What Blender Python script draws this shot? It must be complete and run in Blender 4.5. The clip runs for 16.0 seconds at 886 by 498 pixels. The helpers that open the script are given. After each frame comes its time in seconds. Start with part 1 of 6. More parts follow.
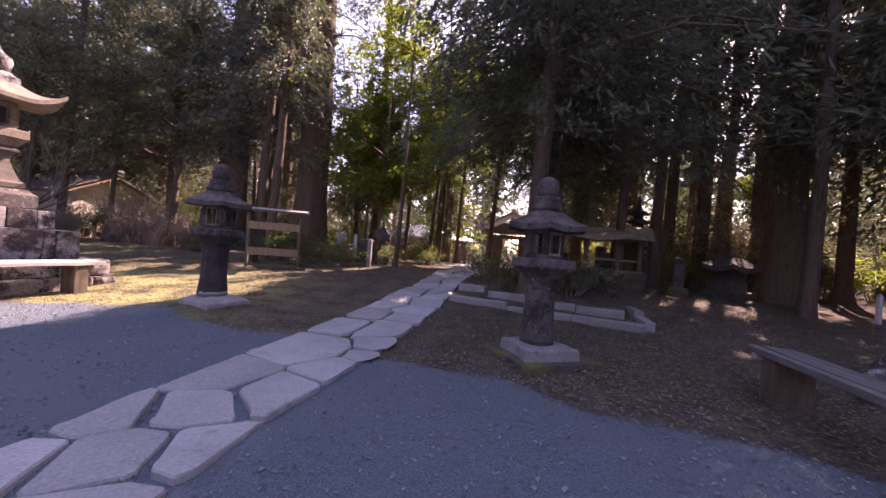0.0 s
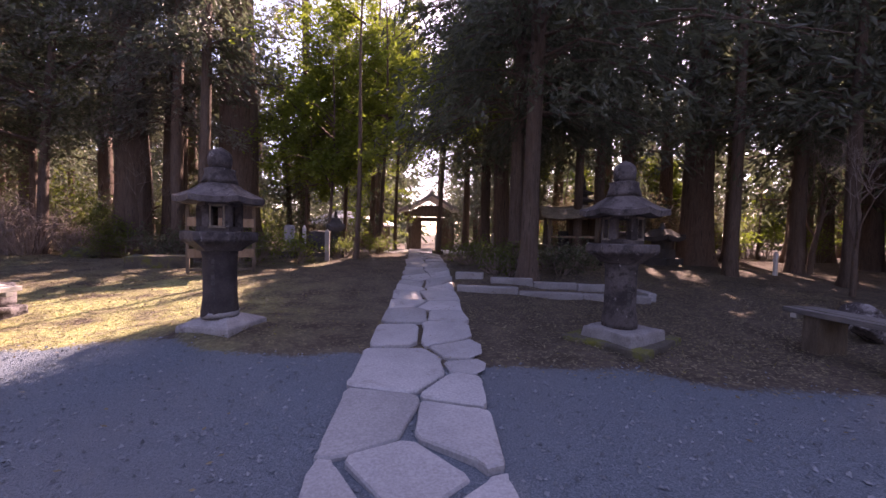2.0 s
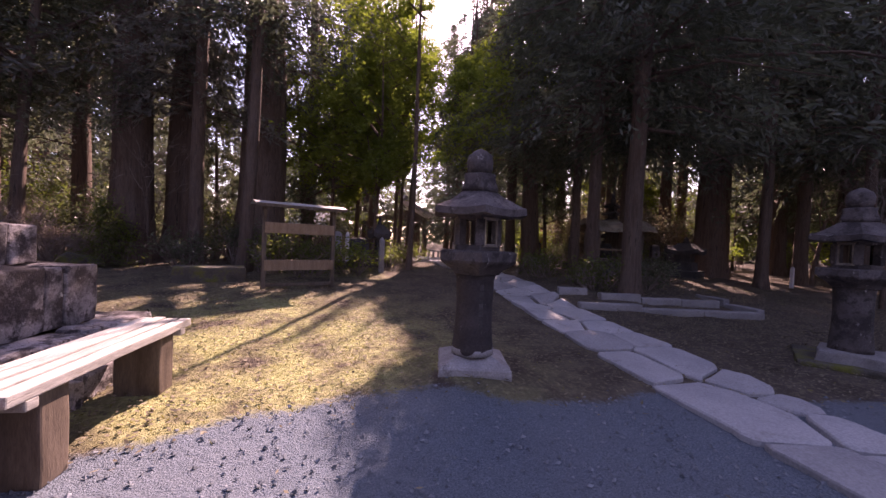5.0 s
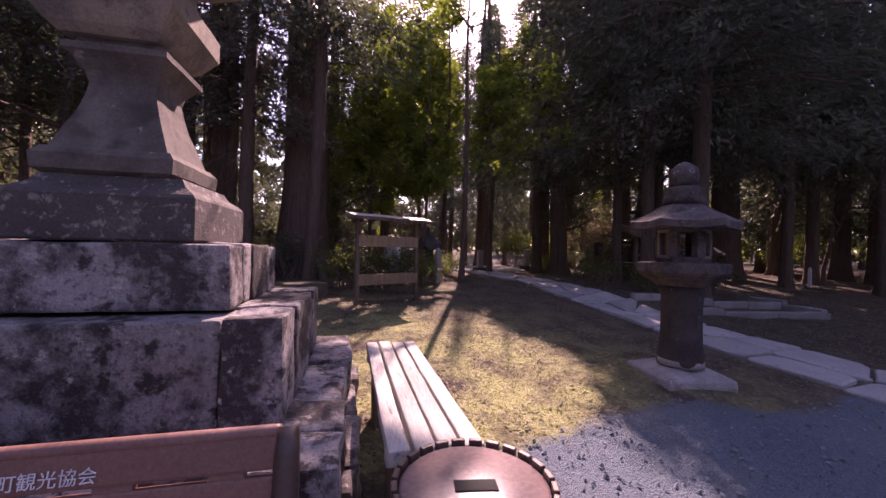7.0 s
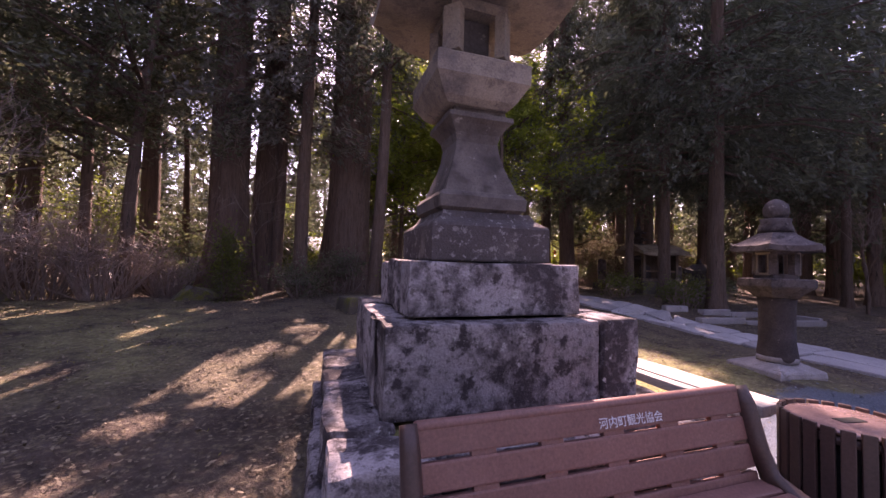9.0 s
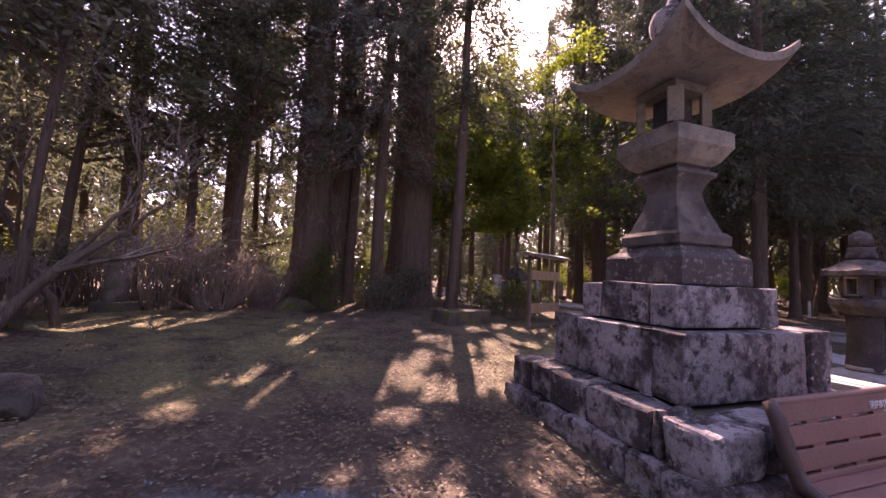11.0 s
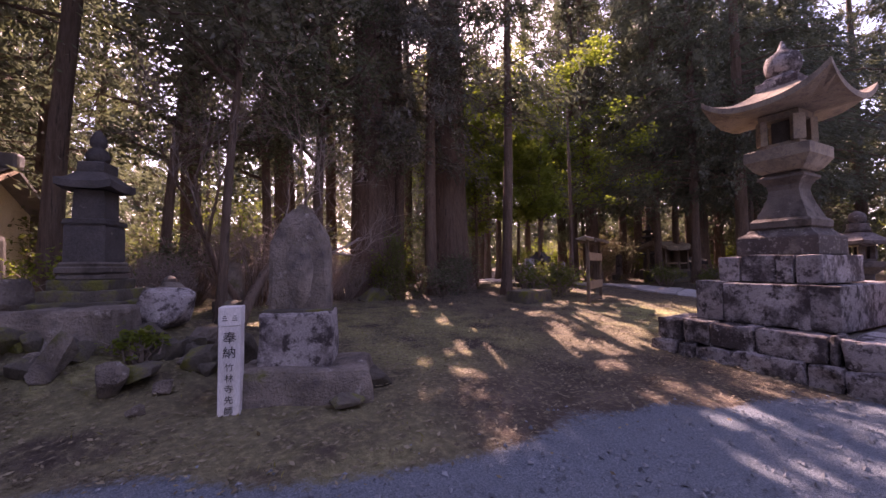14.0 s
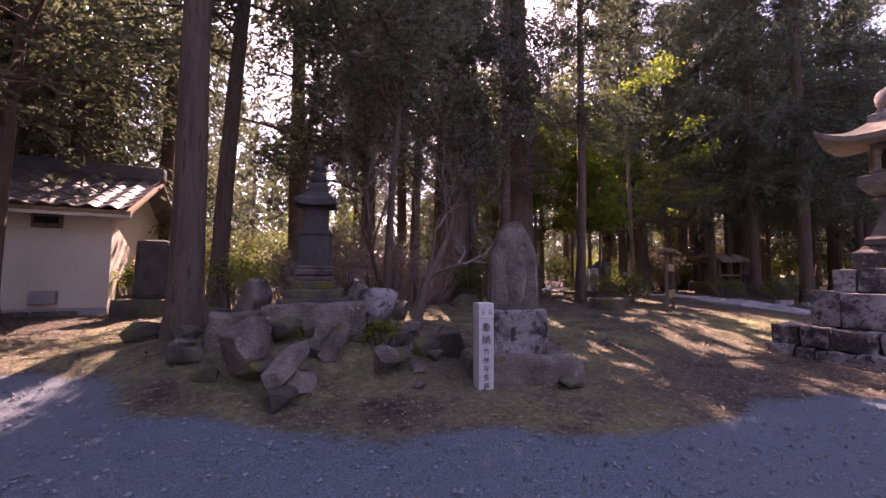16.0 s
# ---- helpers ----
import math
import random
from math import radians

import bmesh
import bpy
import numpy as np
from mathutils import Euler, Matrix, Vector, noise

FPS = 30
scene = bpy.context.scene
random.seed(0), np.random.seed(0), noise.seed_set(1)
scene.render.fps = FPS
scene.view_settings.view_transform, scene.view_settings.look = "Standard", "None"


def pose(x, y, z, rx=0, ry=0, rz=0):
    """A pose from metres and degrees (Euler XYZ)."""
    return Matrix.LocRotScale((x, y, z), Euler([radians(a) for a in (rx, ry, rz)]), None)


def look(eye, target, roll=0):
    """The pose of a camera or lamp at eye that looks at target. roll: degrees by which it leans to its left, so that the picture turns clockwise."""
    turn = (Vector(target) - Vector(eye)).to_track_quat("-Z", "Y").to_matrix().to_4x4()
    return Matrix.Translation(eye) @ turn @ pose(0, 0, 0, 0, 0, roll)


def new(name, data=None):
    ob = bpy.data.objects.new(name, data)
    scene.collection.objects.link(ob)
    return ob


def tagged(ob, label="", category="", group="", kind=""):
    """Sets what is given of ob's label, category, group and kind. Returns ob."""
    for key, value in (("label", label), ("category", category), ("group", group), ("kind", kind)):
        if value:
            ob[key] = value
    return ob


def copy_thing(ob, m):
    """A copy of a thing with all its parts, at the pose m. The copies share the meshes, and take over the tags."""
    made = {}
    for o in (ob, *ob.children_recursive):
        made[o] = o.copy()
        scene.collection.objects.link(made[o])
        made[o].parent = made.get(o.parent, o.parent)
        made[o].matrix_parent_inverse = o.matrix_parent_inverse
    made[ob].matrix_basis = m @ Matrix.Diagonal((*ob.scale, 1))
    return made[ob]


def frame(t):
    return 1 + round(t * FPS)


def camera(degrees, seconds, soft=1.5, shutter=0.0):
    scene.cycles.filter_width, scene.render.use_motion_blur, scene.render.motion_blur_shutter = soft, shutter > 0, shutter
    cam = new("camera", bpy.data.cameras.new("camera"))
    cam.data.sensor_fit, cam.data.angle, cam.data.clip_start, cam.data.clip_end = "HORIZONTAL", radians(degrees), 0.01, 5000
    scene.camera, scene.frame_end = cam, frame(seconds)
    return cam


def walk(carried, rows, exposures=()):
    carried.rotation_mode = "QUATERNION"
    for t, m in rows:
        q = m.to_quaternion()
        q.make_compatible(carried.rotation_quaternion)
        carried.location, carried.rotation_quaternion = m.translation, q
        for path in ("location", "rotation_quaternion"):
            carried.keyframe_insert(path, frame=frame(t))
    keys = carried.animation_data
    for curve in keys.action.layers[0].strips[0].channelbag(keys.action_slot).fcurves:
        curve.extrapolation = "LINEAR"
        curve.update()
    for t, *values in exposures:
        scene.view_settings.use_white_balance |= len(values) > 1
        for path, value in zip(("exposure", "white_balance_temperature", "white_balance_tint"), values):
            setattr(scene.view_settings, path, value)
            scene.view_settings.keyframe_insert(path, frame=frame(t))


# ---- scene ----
cam = camera(99.1, 16.0, soft=1.5)
PATH = [
    (0, (-1.508, 1.425, 1.134), (-1.705, 3.415, 1.126), 4.6),
    (0.5, (-1.97, 1.526, 1.145), (-2.053, 3.524, 1.143), 4.0),
    (1, (-2.429, 1.628, 1.138), (-2.372, 3.627, 1.12), 2.4),
    (1.5, (-2.893, 1.725, 1.157), (-2.695, 3.715, 1.111), 1.8),
    (2, (-3.334, 1.859, 1.155), (-2.994, 3.828, 1.08), 1.2),
    (2.5, (-3.826, 1.998, 1.196), (-3.439, 3.958, 1.104), 1.6),
    (3, (-4.293, 2.206, 1.204), (-3.916, 4.168, 1.102), 1.8),
    (3.5, (-4.76, 2.419, 1.234), (-4.332, 4.37, 1.128), 2.0),
    (4, (-5.23, 2.674, 1.227), (-4.722, 4.606, 1.123), 2.1),
    (6.5, (-7.625, 3.725, 1.195), (-6.79, 5.542, 1.237), 2.3),
    (7, (-8.025, 3.93, 1.21), (-7.205, 5.754, 1.209), 1.3),
    (7.5, (-8.495, 4.117, 1.188), (-7.601, 5.906, 1.218), 1.2),
    (8, (-8.95, 4.207, 1.158), (-7.984, 5.957, 1.23), 0.5),
    (8.5, (-9.473, 4.208, 1.203), (-8.519, 5.964, 1.273), 0.8),
    (9, (-9.905, 4.26, 1.191), (-8.922, 5.999, 1.273), 1.6),
    (9.5, (-10.323, 4.336, 1.196), (-9.326, 6.066, 1.31), 2.5),
    (10, (-10.748, 4.399, 1.186), (-9.757, 6.13, 1.328), 2.9),
    (12.5, (-12.992, 4.956, 1.192), (-11.935, 6.648, 1.343), 0.8),
    (13, (-13.381, 5.062, 1.148), (-12.292, 6.732, 1.299), 0.3),
    (13.5, (-13.754, 5.207, 1.148), (-12.594, 6.832, 1.265), -0.2),
    (14, (-14.12, 5.343, 1.127), (-12.884, 6.913, 1.218), -0.5),
    (14.5, (-14.529, 5.493, 1.098), (-13.261, 7.037, 1.181), -0.6),
    (15, (-14.919, 5.545, 1.118), (-13.686, 7.118, 1.208), -0.4),
    (15.5, (-15.309, 5.661, 1.152), (-14.129, 7.273, 1.245), 0.3),
    (16, (-15.725, 5.807, 1.105), (-14.556, 7.424, 1.241), 0.4),
]
walk(cam, [(t, look(eye, target, roll)) for t, eye, target, roll in PATH], [(0, 1.8, 7700, 49), (4, 1.6, 7700, 50), (6.4, 1.04, 7300, 60), (7.9, 1.1, 7500, 60), (9.3, 1.82, 7800, 58), (12.5, 1.77, 8000, 59), (16, 1.86, 8000, 56)])

# ---- light ----
SUN_AZ, SUN_EL = 31.0, 43.0
SUN = Vector((math.sin(radians(SUN_AZ)) * math.cos(radians(SUN_EL)), math.cos(radians(SUN_AZ)) * math.cos(radians(SUN_EL)), math.sin(radians(SUN_EL))))
world = bpy.data.worlds.new("sky")
scene.world = world
world.use_nodes = True
wn = world.node_tree
wn.nodes.clear()
w_sky = wn.nodes.new("ShaderNodeTexSky")
w_sky.sky_type = "NISHITA"
w_sky.sun_disc = False
w_sky.sun_elevation, w_sky.sun_rotation = radians(SUN_EL), radians(SUN_AZ)
w_bg = wn.nodes.new("ShaderNodeBackground")
w_bg.inputs["Strength"].default_value = 0.15
w_out = wn.nodes.new("ShaderNodeOutputWorld")
wn.links.new(w_sky.outputs[0], w_bg.inputs[0])
wn.links.new(w_bg.outputs[0], w_out.inputs[0])
sun_lamp = bpy.data.lights.new("sun", "SUN")
sun_lamp.energy, sun_lamp.angle, sun_lamp.color = 5.0, radians(0.53), (1.0, 0.93, 0.82)
sun = new("sun", sun_lamp)
sun.matrix_world = look(SUN * 60, (0, 0, 0))


# ---- materials ----
def rgba(c):
    return (c[0], c[1], c[2], 1.0)


def coords(nt, stretch, per_object=True):
    """Object coordinates, shifted for each object, stretched."""
    n = nt.nodes
    tc = n.new("ShaderNodeTexCoord")
    mp = n.new("ShaderNodeMapping")
    mp.inputs["Scale"].default_value = stretch
    nt.links.new(tc.outputs["Object"], mp.inputs["Vector"])
    if per_object:
        oi = n.new("ShaderNodeObjectInfo")
        mul = n.new("ShaderNodeMath")
        mul.operation = "MULTIPLY"
        mul.inputs[1].default_value = 37.0
        nt.links.new(oi.outputs["Random"], mul.inputs[0])
        nt.links.new(mul.outputs[0], mp.inputs["Location"])
    return mp.outputs["Vector"]


def noise_tex(nt, vec, scale, detail=4.0, rough=0.55):
    t = nt.nodes.new("ShaderNodeTexNoise")
    t.inputs["Scale"].default_value, t.inputs["Detail"].default_value, t.inputs["Roughness"].default_value = scale, detail, rough
    nt.links.new(vec, t.inputs["Vector"])
    return t.outputs["Fac"]


def ramp(nt, fac, lo, hi):
    r = nt.nodes.new("ShaderNodeMapRange")
    r.inputs["From Min"].default_value, r.inputs["From Max"].default_value = lo, hi
    nt.links.new(fac, r.inputs["Value"])
    return r.outputs["Result"]


def mix_col(nt, fac, a, b, blend="MIX"):
    m = nt.nodes.new("ShaderNodeMix")
    m.data_type, m.blend_type = "RGBA", blend
    if isinstance(fac, float):
        m.inputs[0].default_value = fac
    else:
        nt.links.new(fac, m.inputs[0])
    for slot, v in ((6, a), (7, b)):
        if isinstance(v, tuple):
            m.inputs[slot].default_value = rgba(v)
        else:
            nt.links.new(v, m.inputs[slot])
    return m.outputs[2]


def bump_of(nt, height, strength, distance=0.02):
    b = nt.nodes.new("ShaderNodeBump")
    b.inputs["Strength"].default_value, b.inputs["Distance"].default_value = strength, distance
    nt.links.new(height, b.inputs["Height"])
    return b.outputs["Normal"]


def fresh(name):
    m = bpy.data.materials.new(name)
    m.use_nodes = True
    nt = m.node_tree
    return m, nt, nt.nodes["Principled BSDF"]


def surface(name, c1, c2, s1=3.0, s2=40.0, rough=0.85, bump=0.4, dist=0.01, stretch=(1, 1, 1), blots=(), vary=0.15, metal=0.0, spec=0.35):
    """Two colours in large noise, fine grain, patches with shapes of their own, bump."""
    m, nt, p = fresh(name)
    vec = coords(nt, stretch)
    big, fine = noise_tex(nt, vec, s1, 5.0), noise_tex(nt, vec, s2, 3.0, 0.7)
    col = mix_col(nt, ramp(nt, big, 0.32, 0.68), c1, c2)
    for colour, scale, lo, hi in blots:
        f = noise_tex(nt, vec, scale, 6.0, 0.68)
        col = mix_col(nt, ramp(nt, f, lo, hi), col, colour)
    g = ramp(nt, fine, 0.25, 0.75)
    grain = mix_col(nt, g, (0.62, 0.62, 0.62), (1.25, 1.25, 1.25))
    col = mix_col(nt, 0.8, col, grain, "MULTIPLY")
    oi = nt.nodes.new("ShaderNodeObjectInfo")
    hv = nt.nodes.new("ShaderNodeHueSaturation")
    mr = nt.nodes.new("ShaderNodeMapRange")
    mr.inputs["To Min"].default_value, mr.inputs["To Max"].default_value = 1 - vary, 1 + vary
    nt.links.new(oi.outputs["Random"], mr.inputs["Value"])
    nt.links.new(mr.outputs["Result"], hv.inputs["Value"])
    nt.links.new(col, hv.inputs["Color"])
    nt.links.new(hv.outputs["Color"], p.inputs["Base Color"])
    p.inputs["Roughness"].default_value, p.inputs["Metallic"].default_value = rough, metal
    p.inputs["Specular IOR Level"].default_value = spec
    add = nt.nodes.new("ShaderNodeMath")
    add.operation = "ADD"
    nt.links.new(big, add.inputs[0])
    nt.links.new(fine, add.inputs[1])
    nt.links.new(bump_of(nt, add.outputs[0], bump, dist), p.inputs["Normal"])
    return m


def foliage(name, dark, light, through_light, thin=0.45, rough=0.5):
    """Leaves: each island its own tone, light passing through."""
    m, nt, p = fresh(name)
    geo = nt.nodes.new("ShaderNodeNewGeometry")
    oi = nt.nodes.new("ShaderNodeObjectInfo")
    col = mix_col(nt, geo.outputs["Random Per Island"], dark, light)
    hv = nt.nodes.new("ShaderNodeHueSaturation")
    mr = nt.nodes.new("ShaderNodeMapRange")
    mr.inputs["To Min"].default_value, mr.inputs["To Max"].default_value = 0.75, 1.2
    nt.links.new(oi.outputs["Random"], mr.inputs["Value"])
    nt.links.new(mr.outputs["Result"], hv.inputs["Value"])
    nt.links.new(col, hv.inputs["Color"])
    nt.links.new(hv.outputs["Color"], p.inputs["Base Color"])
    p.inputs["Roughness"].default_value = rough
    tr = nt.nodes.new("ShaderNodeBsdfTranslucent")
    tcol = mix_col(nt, 0.6, hv.outputs["Color"], through_light)
    nt.links.new(tcol, tr.inputs["Color"])
    ms = nt.nodes.new("ShaderNodeMixShader")
    ms.inputs[0].default_value = thin
    nt.links.new(p.outputs[0], ms.inputs[1])
    nt.links.new(tr.outputs[0], ms.inputs[2])
    nt.links.new(ms.outputs[0], nt.nodes["Material Output"].inputs["Surface"])
    return m


M_LANTERN = surface("old_lantern_stone", (0.08, 0.064, 0.064), (0.155, 0.13, 0.127), 5, 60, 0.9, 0.5, 0.012,
                    blots=(((0.05, 0.04, 0.04), 4, 0.5, 0.6), ((0.06, 0.048, 0.048), 12, 0.54, 0.64), ((0.34, 0.31, 0.3), 13, 0.62, 0.7)))
M_PLINTH = surface("pale_plinth_stone", (0.26, 0.24, 0.24), (0.38, 0.35, 0.35), 6, 70, 0.9, 0.4, 0.01,
                   blots=(((0.17, 0.15, 0.14), 8, 0.58, 0.7),))
M_GRANITE = surface("lichened_granite", (0.29, 0.258, 0.265), (0.46, 0.415, 0.42), 2.5, 80, 0.88, 0.6, 0.014,
                    blots=(((0.4, 0.37, 0.36), 9, 0.58, 0.68), ((0.07, 0.056, 0.058), 2.4, 0.47, 0.57), ((0.06, 0.048, 0.05), 8.0, 0.52, 0.6), ((0.16, 0.14, 0.14), 26, 0.54, 0.62), ((0.5, 0.48, 0.46), 14, 0.62, 0.68)))
M_GRANITE_DARK = surface("dark_speckled_granite", (0.085, 0.068, 0.066), (0.15, 0.125, 0.12), 3, 80, 0.88, 0.5, 0.012,
                         blots=(((0.3, 0.27, 0.26), 22, 0.56, 0.62), ((0.24, 0.205, 0.19), 7, 0.58, 0.68)))
M_LANTERN_DARK = surface("blackened_lantern_stone", (0.035, 0.028, 0.028), (0.075, 0.06, 0.06), 5, 60, 0.85, 0.5, 0.01,
                         blots=(((0.22, 0.2, 0.19), 15, 0.66, 0.72),))
# on the great lantern this tan paints in warm light bounced off sunlit ground
M_GRANITE_TAN = surface("tan_bounce_granite", (0.27, 0.215, 0.165), (0.36, 0.295, 0.235), 4, 90, 0.85, 0.35, 0.008,
                        blots=(((0.17, 0.14, 0.125), 5, 0.5, 0.66), ((0.2, 0.165, 0.145), 18, 0.54, 0.64)))
M_SHAFT = surface("mossy_brown_granite", (0.105, 0.086, 0.078), (0.2, 0.168, 0.15), 4, 80, 0.9, 0.45, 0.01,
                  blots=(((0.075, 0.062, 0.055), 5, 0.5, 0.62), ((0.36, 0.32, 0.29), 12, 0.64, 0.72)))
M_TOWER = surface("dark_tower_stone", (0.06, 0.053, 0.053), (0.105, 0.092, 0.09), 5, 60, 0.9, 0.5, 0.01,
                  blots=(((0.25, 0.23, 0.2), 11, 0.64, 0.74),))
M_ROCK = surface("field_rock", (0.12, 0.096, 0.084), (0.3, 0.25, 0.215), 4, 40, 0.92, 1.0, 0.03,
                 blots=(((0.42, 0.38, 0.35), 7, 0.6, 0.7), ((0.11, 0.095, 0.09), 5, 0.54, 0.66), ((0.13, 0.13, 0.045), 3.0, 0.6, 0.72)))
M_FLAG = surface("flagstone", (0.34, 0.325, 0.335), (0.45, 0.43, 0.44), 1.8, 55, 0.8, 0.3, 0.008,
                 blots=(((0.27, 0.25, 0.24), 4, 0.6, 0.75),), vary=0.2)
M_KERB = surface("kerb_stone", (0.25, 0.23, 0.235), (0.35, 0.33, 0.33), 3, 60, 0.9, 0.4, 0.01,
                 blots=(((0.16, 0.14, 0.13), 6, 0.58, 0.7),))
M_WOOD = surface("silvered_wood", (0.38, 0.355, 0.325), (0.56, 0.53, 0.49), 2.0, 22, 0.8, 0.5, 0.006, stretch=(9, 0.9, 9),
                 blots=(((0.17, 0.14, 0.11), 3.0, 0.6, 0.72),))
M_WOOD_GREY = surface("weathered_grey_wood", (0.13, 0.118, 0.115), (0.22, 0.2, 0.19), 2.0, 22, 0.85, 0.5, 0.006, stretch=(9, 0.9, 9),
                      blots=(((0.12, 0.1, 0.085), 3.0, 0.55, 0.7),))
M_WOOD_DARK = surface("dark_timber", (0.11, 0.08, 0.06), (0.2, 0.15, 0.115), 2.5, 25, 0.85, 0.4, 0.006, stretch=(6, 6, 1))
M_WOOD_TAN = surface("tan_timber", (0.26, 0.17, 0.11), (0.36, 0.25, 0.17), 2.5, 25, 0.8, 0.4, 0.006, stretch=(6, 6, 1))
M_POST = surface("pale_painted_post", (0.58, 0.55, 0.56), (0.7, 0.67, 0.67), 3, 40, 0.7, 0.15, 0.004, stretch=(5, 5, 1))
M_BENCH = surface("brown_moulded_slat", (0.225, 0.105, 0.085), (0.275, 0.135, 0.112), 3, 90, 0.5, 0.1, 0.002, vary=0.06, spec=0.5)
M_BENCH_DARK = surface("dark_brown_frame", (0.075, 0.042, 0.036), (0.1, 0.06, 0.05), 4, 80, 0.45, 0.1, 0.002, spec=0.5)
M_BIN_TOP = surface("mauve_brown_lid", (0.27, 0.18, 0.17), (0.33, 0.225, 0.215), 4, 60, 0.22, 0.08, 0.002, spec=0.9)
M_BLACK = surface("black_opening", (0.01, 0.01, 0.01), (0.016, 0.015, 0.015), 4, 60, 0.8, 0.1, 0.002)
M_WHITE = surface("white_lettering", (0.86, 0.86, 0.9), (0.9, 0.9, 0.93), 4, 60, 0.6, 0.02, 0.001)
M_INK = surface("black_ink", (0.03, 0.027, 0.035), (0.05, 0.045, 0.05), 8, 60, 0.7, 0.02, 0.001)
M_BARK = surface("cedar_bark", (0.115, 0.075, 0.058), (0.21, 0.15, 0.12), 2.5, 14, 0.95, 0.9, 0.03, stretch=(7, 7, 0.7),
                 blots=(((0.06, 0.042, 0.036), 2.5, 0.55, 0.66),))
M_BARK_GREY = surface("grey_bark", (0.17, 0.145, 0.125), (0.29, 0.255, 0.225), 4, 22, 0.95, 0.7, 0.02, stretch=(3, 3, 1),
                      blots=(((0.09, 0.08, 0.065), 5, 0.56, 0.68),))
M_TWIG = surface("bare_twig", (0.19, 0.145, 0.125), (0.31, 0.25, 0.225), 6, 30, 0.9, 0.2, 0.004)
M_CEDAR = foliage("cedar_needles", (0.052, 0.06, 0.044), (0.14, 0.148, 0.112), (0.18, 0.22, 0.11), 0.42, 0.45)
M_CEDAR_OLIVE = foliage("olive_cedar_needles", (0.066, 0.07, 0.046), (0.17, 0.172, 0.118), (0.2, 0.24, 0.11), 0.4, 0.45)
# cedar colour lifted towards grey, painting in sky light on the western crowns
M_CEDAR_SKYLIT = foliage("skylit_cedar_needles", (0.078, 0.076, 0.066), (0.2, 0.186, 0.166), (0.22, 0.24, 0.15), 0.35, 0.4)
# leaf colour made pale to imitate lit, shiny undergrowth between the trunks
M_PALE_LIT = foliage("pale_lit_leaf", (0.085, 0.085, 0.062), (0.24, 0.235, 0.19), (0.3, 0.32, 0.16), 0.42, 0.3)
M_LEAF = foliage("fresh_green_leaf", (0.06, 0.095, 0.018), (0.15, 0.2, 0.04), (0.42, 0.53, 0.06), 0.55, 0.4)
M_LEAF_DARK = foliage("glossy_evergreen_leaf", (0.05, 0.06, 0.04), (0.14, 0.15, 0.105), (0.24, 0.29, 0.1), 0.35, 0.28)
M_FERN = foliage("low_plant_leaf", (0.05, 0.075, 0.02), (0.12, 0.15, 0.045), (0.3, 0.36, 0.06), 0.45, 0.5)
M_LITTER = foliage("dry_leaf", (0.08, 0.06, 0.043), (0.32, 0.27, 0.18), (0.35, 0.26, 0.12), 0.15, 0.75)
M_PEBBLE = foliage("pebble", (0.08, 0.095, 0.115), (0.24, 0.265, 0.3), (0.3, 0.3, 0.3), 0.0, 0.8)
M_PLASTER = surface("cream_plaster", (0.60, 0.53, 0.45), (0.68, 0.61, 0.52), 0.9, 50, 0.9, 0.15, 0.004,
                    blots=(((0.42, 0.36, 0.31), 1.3, 0.6, 0.78),), vary=0.02)
M_TILE = surface("grey_roof_tile", (0.12, 0.11, 0.115), (0.22, 0.2, 0.205), 4, 50, 0.42, 0.25, 0.006, vary=0.3, spec=0.6)
M_TIN = surface("pale_sheet_roof", (0.5, 0.5, 0.52), (0.62, 0.61, 0.63), 2, 40, 0.45, 0.15, 0.004, metal=0.5)
M_THATCH = surface("bark_thatch", (0.17, 0.135, 0.1), (0.3, 0.25, 0.19), 5, 40, 0.95, 0.6, 0.02)
M_RED = surface("faded_red_cloth", (0.42, 0.09, 0.07), (0.5, 0.13, 0.1), 5, 60, 0.9, 0.2, 0.004)
M_MOSSROCK = surface("mossy_rock", (0.075, 0.064, 0.052), (0.15, 0.13, 0.11), 3.5, 45, 0.95, 0.7, 0.02,
                     blots=(((0.14, 0.14, 0.035), 3.5, 0.5, 0.62),))
M_ROAD = surface("pale_forecourt_sand", (0.55, 0.52, 0.49), (0.65, 0.62, 0.58), 0.6, 30, 0.95, 0.2, 0.01)


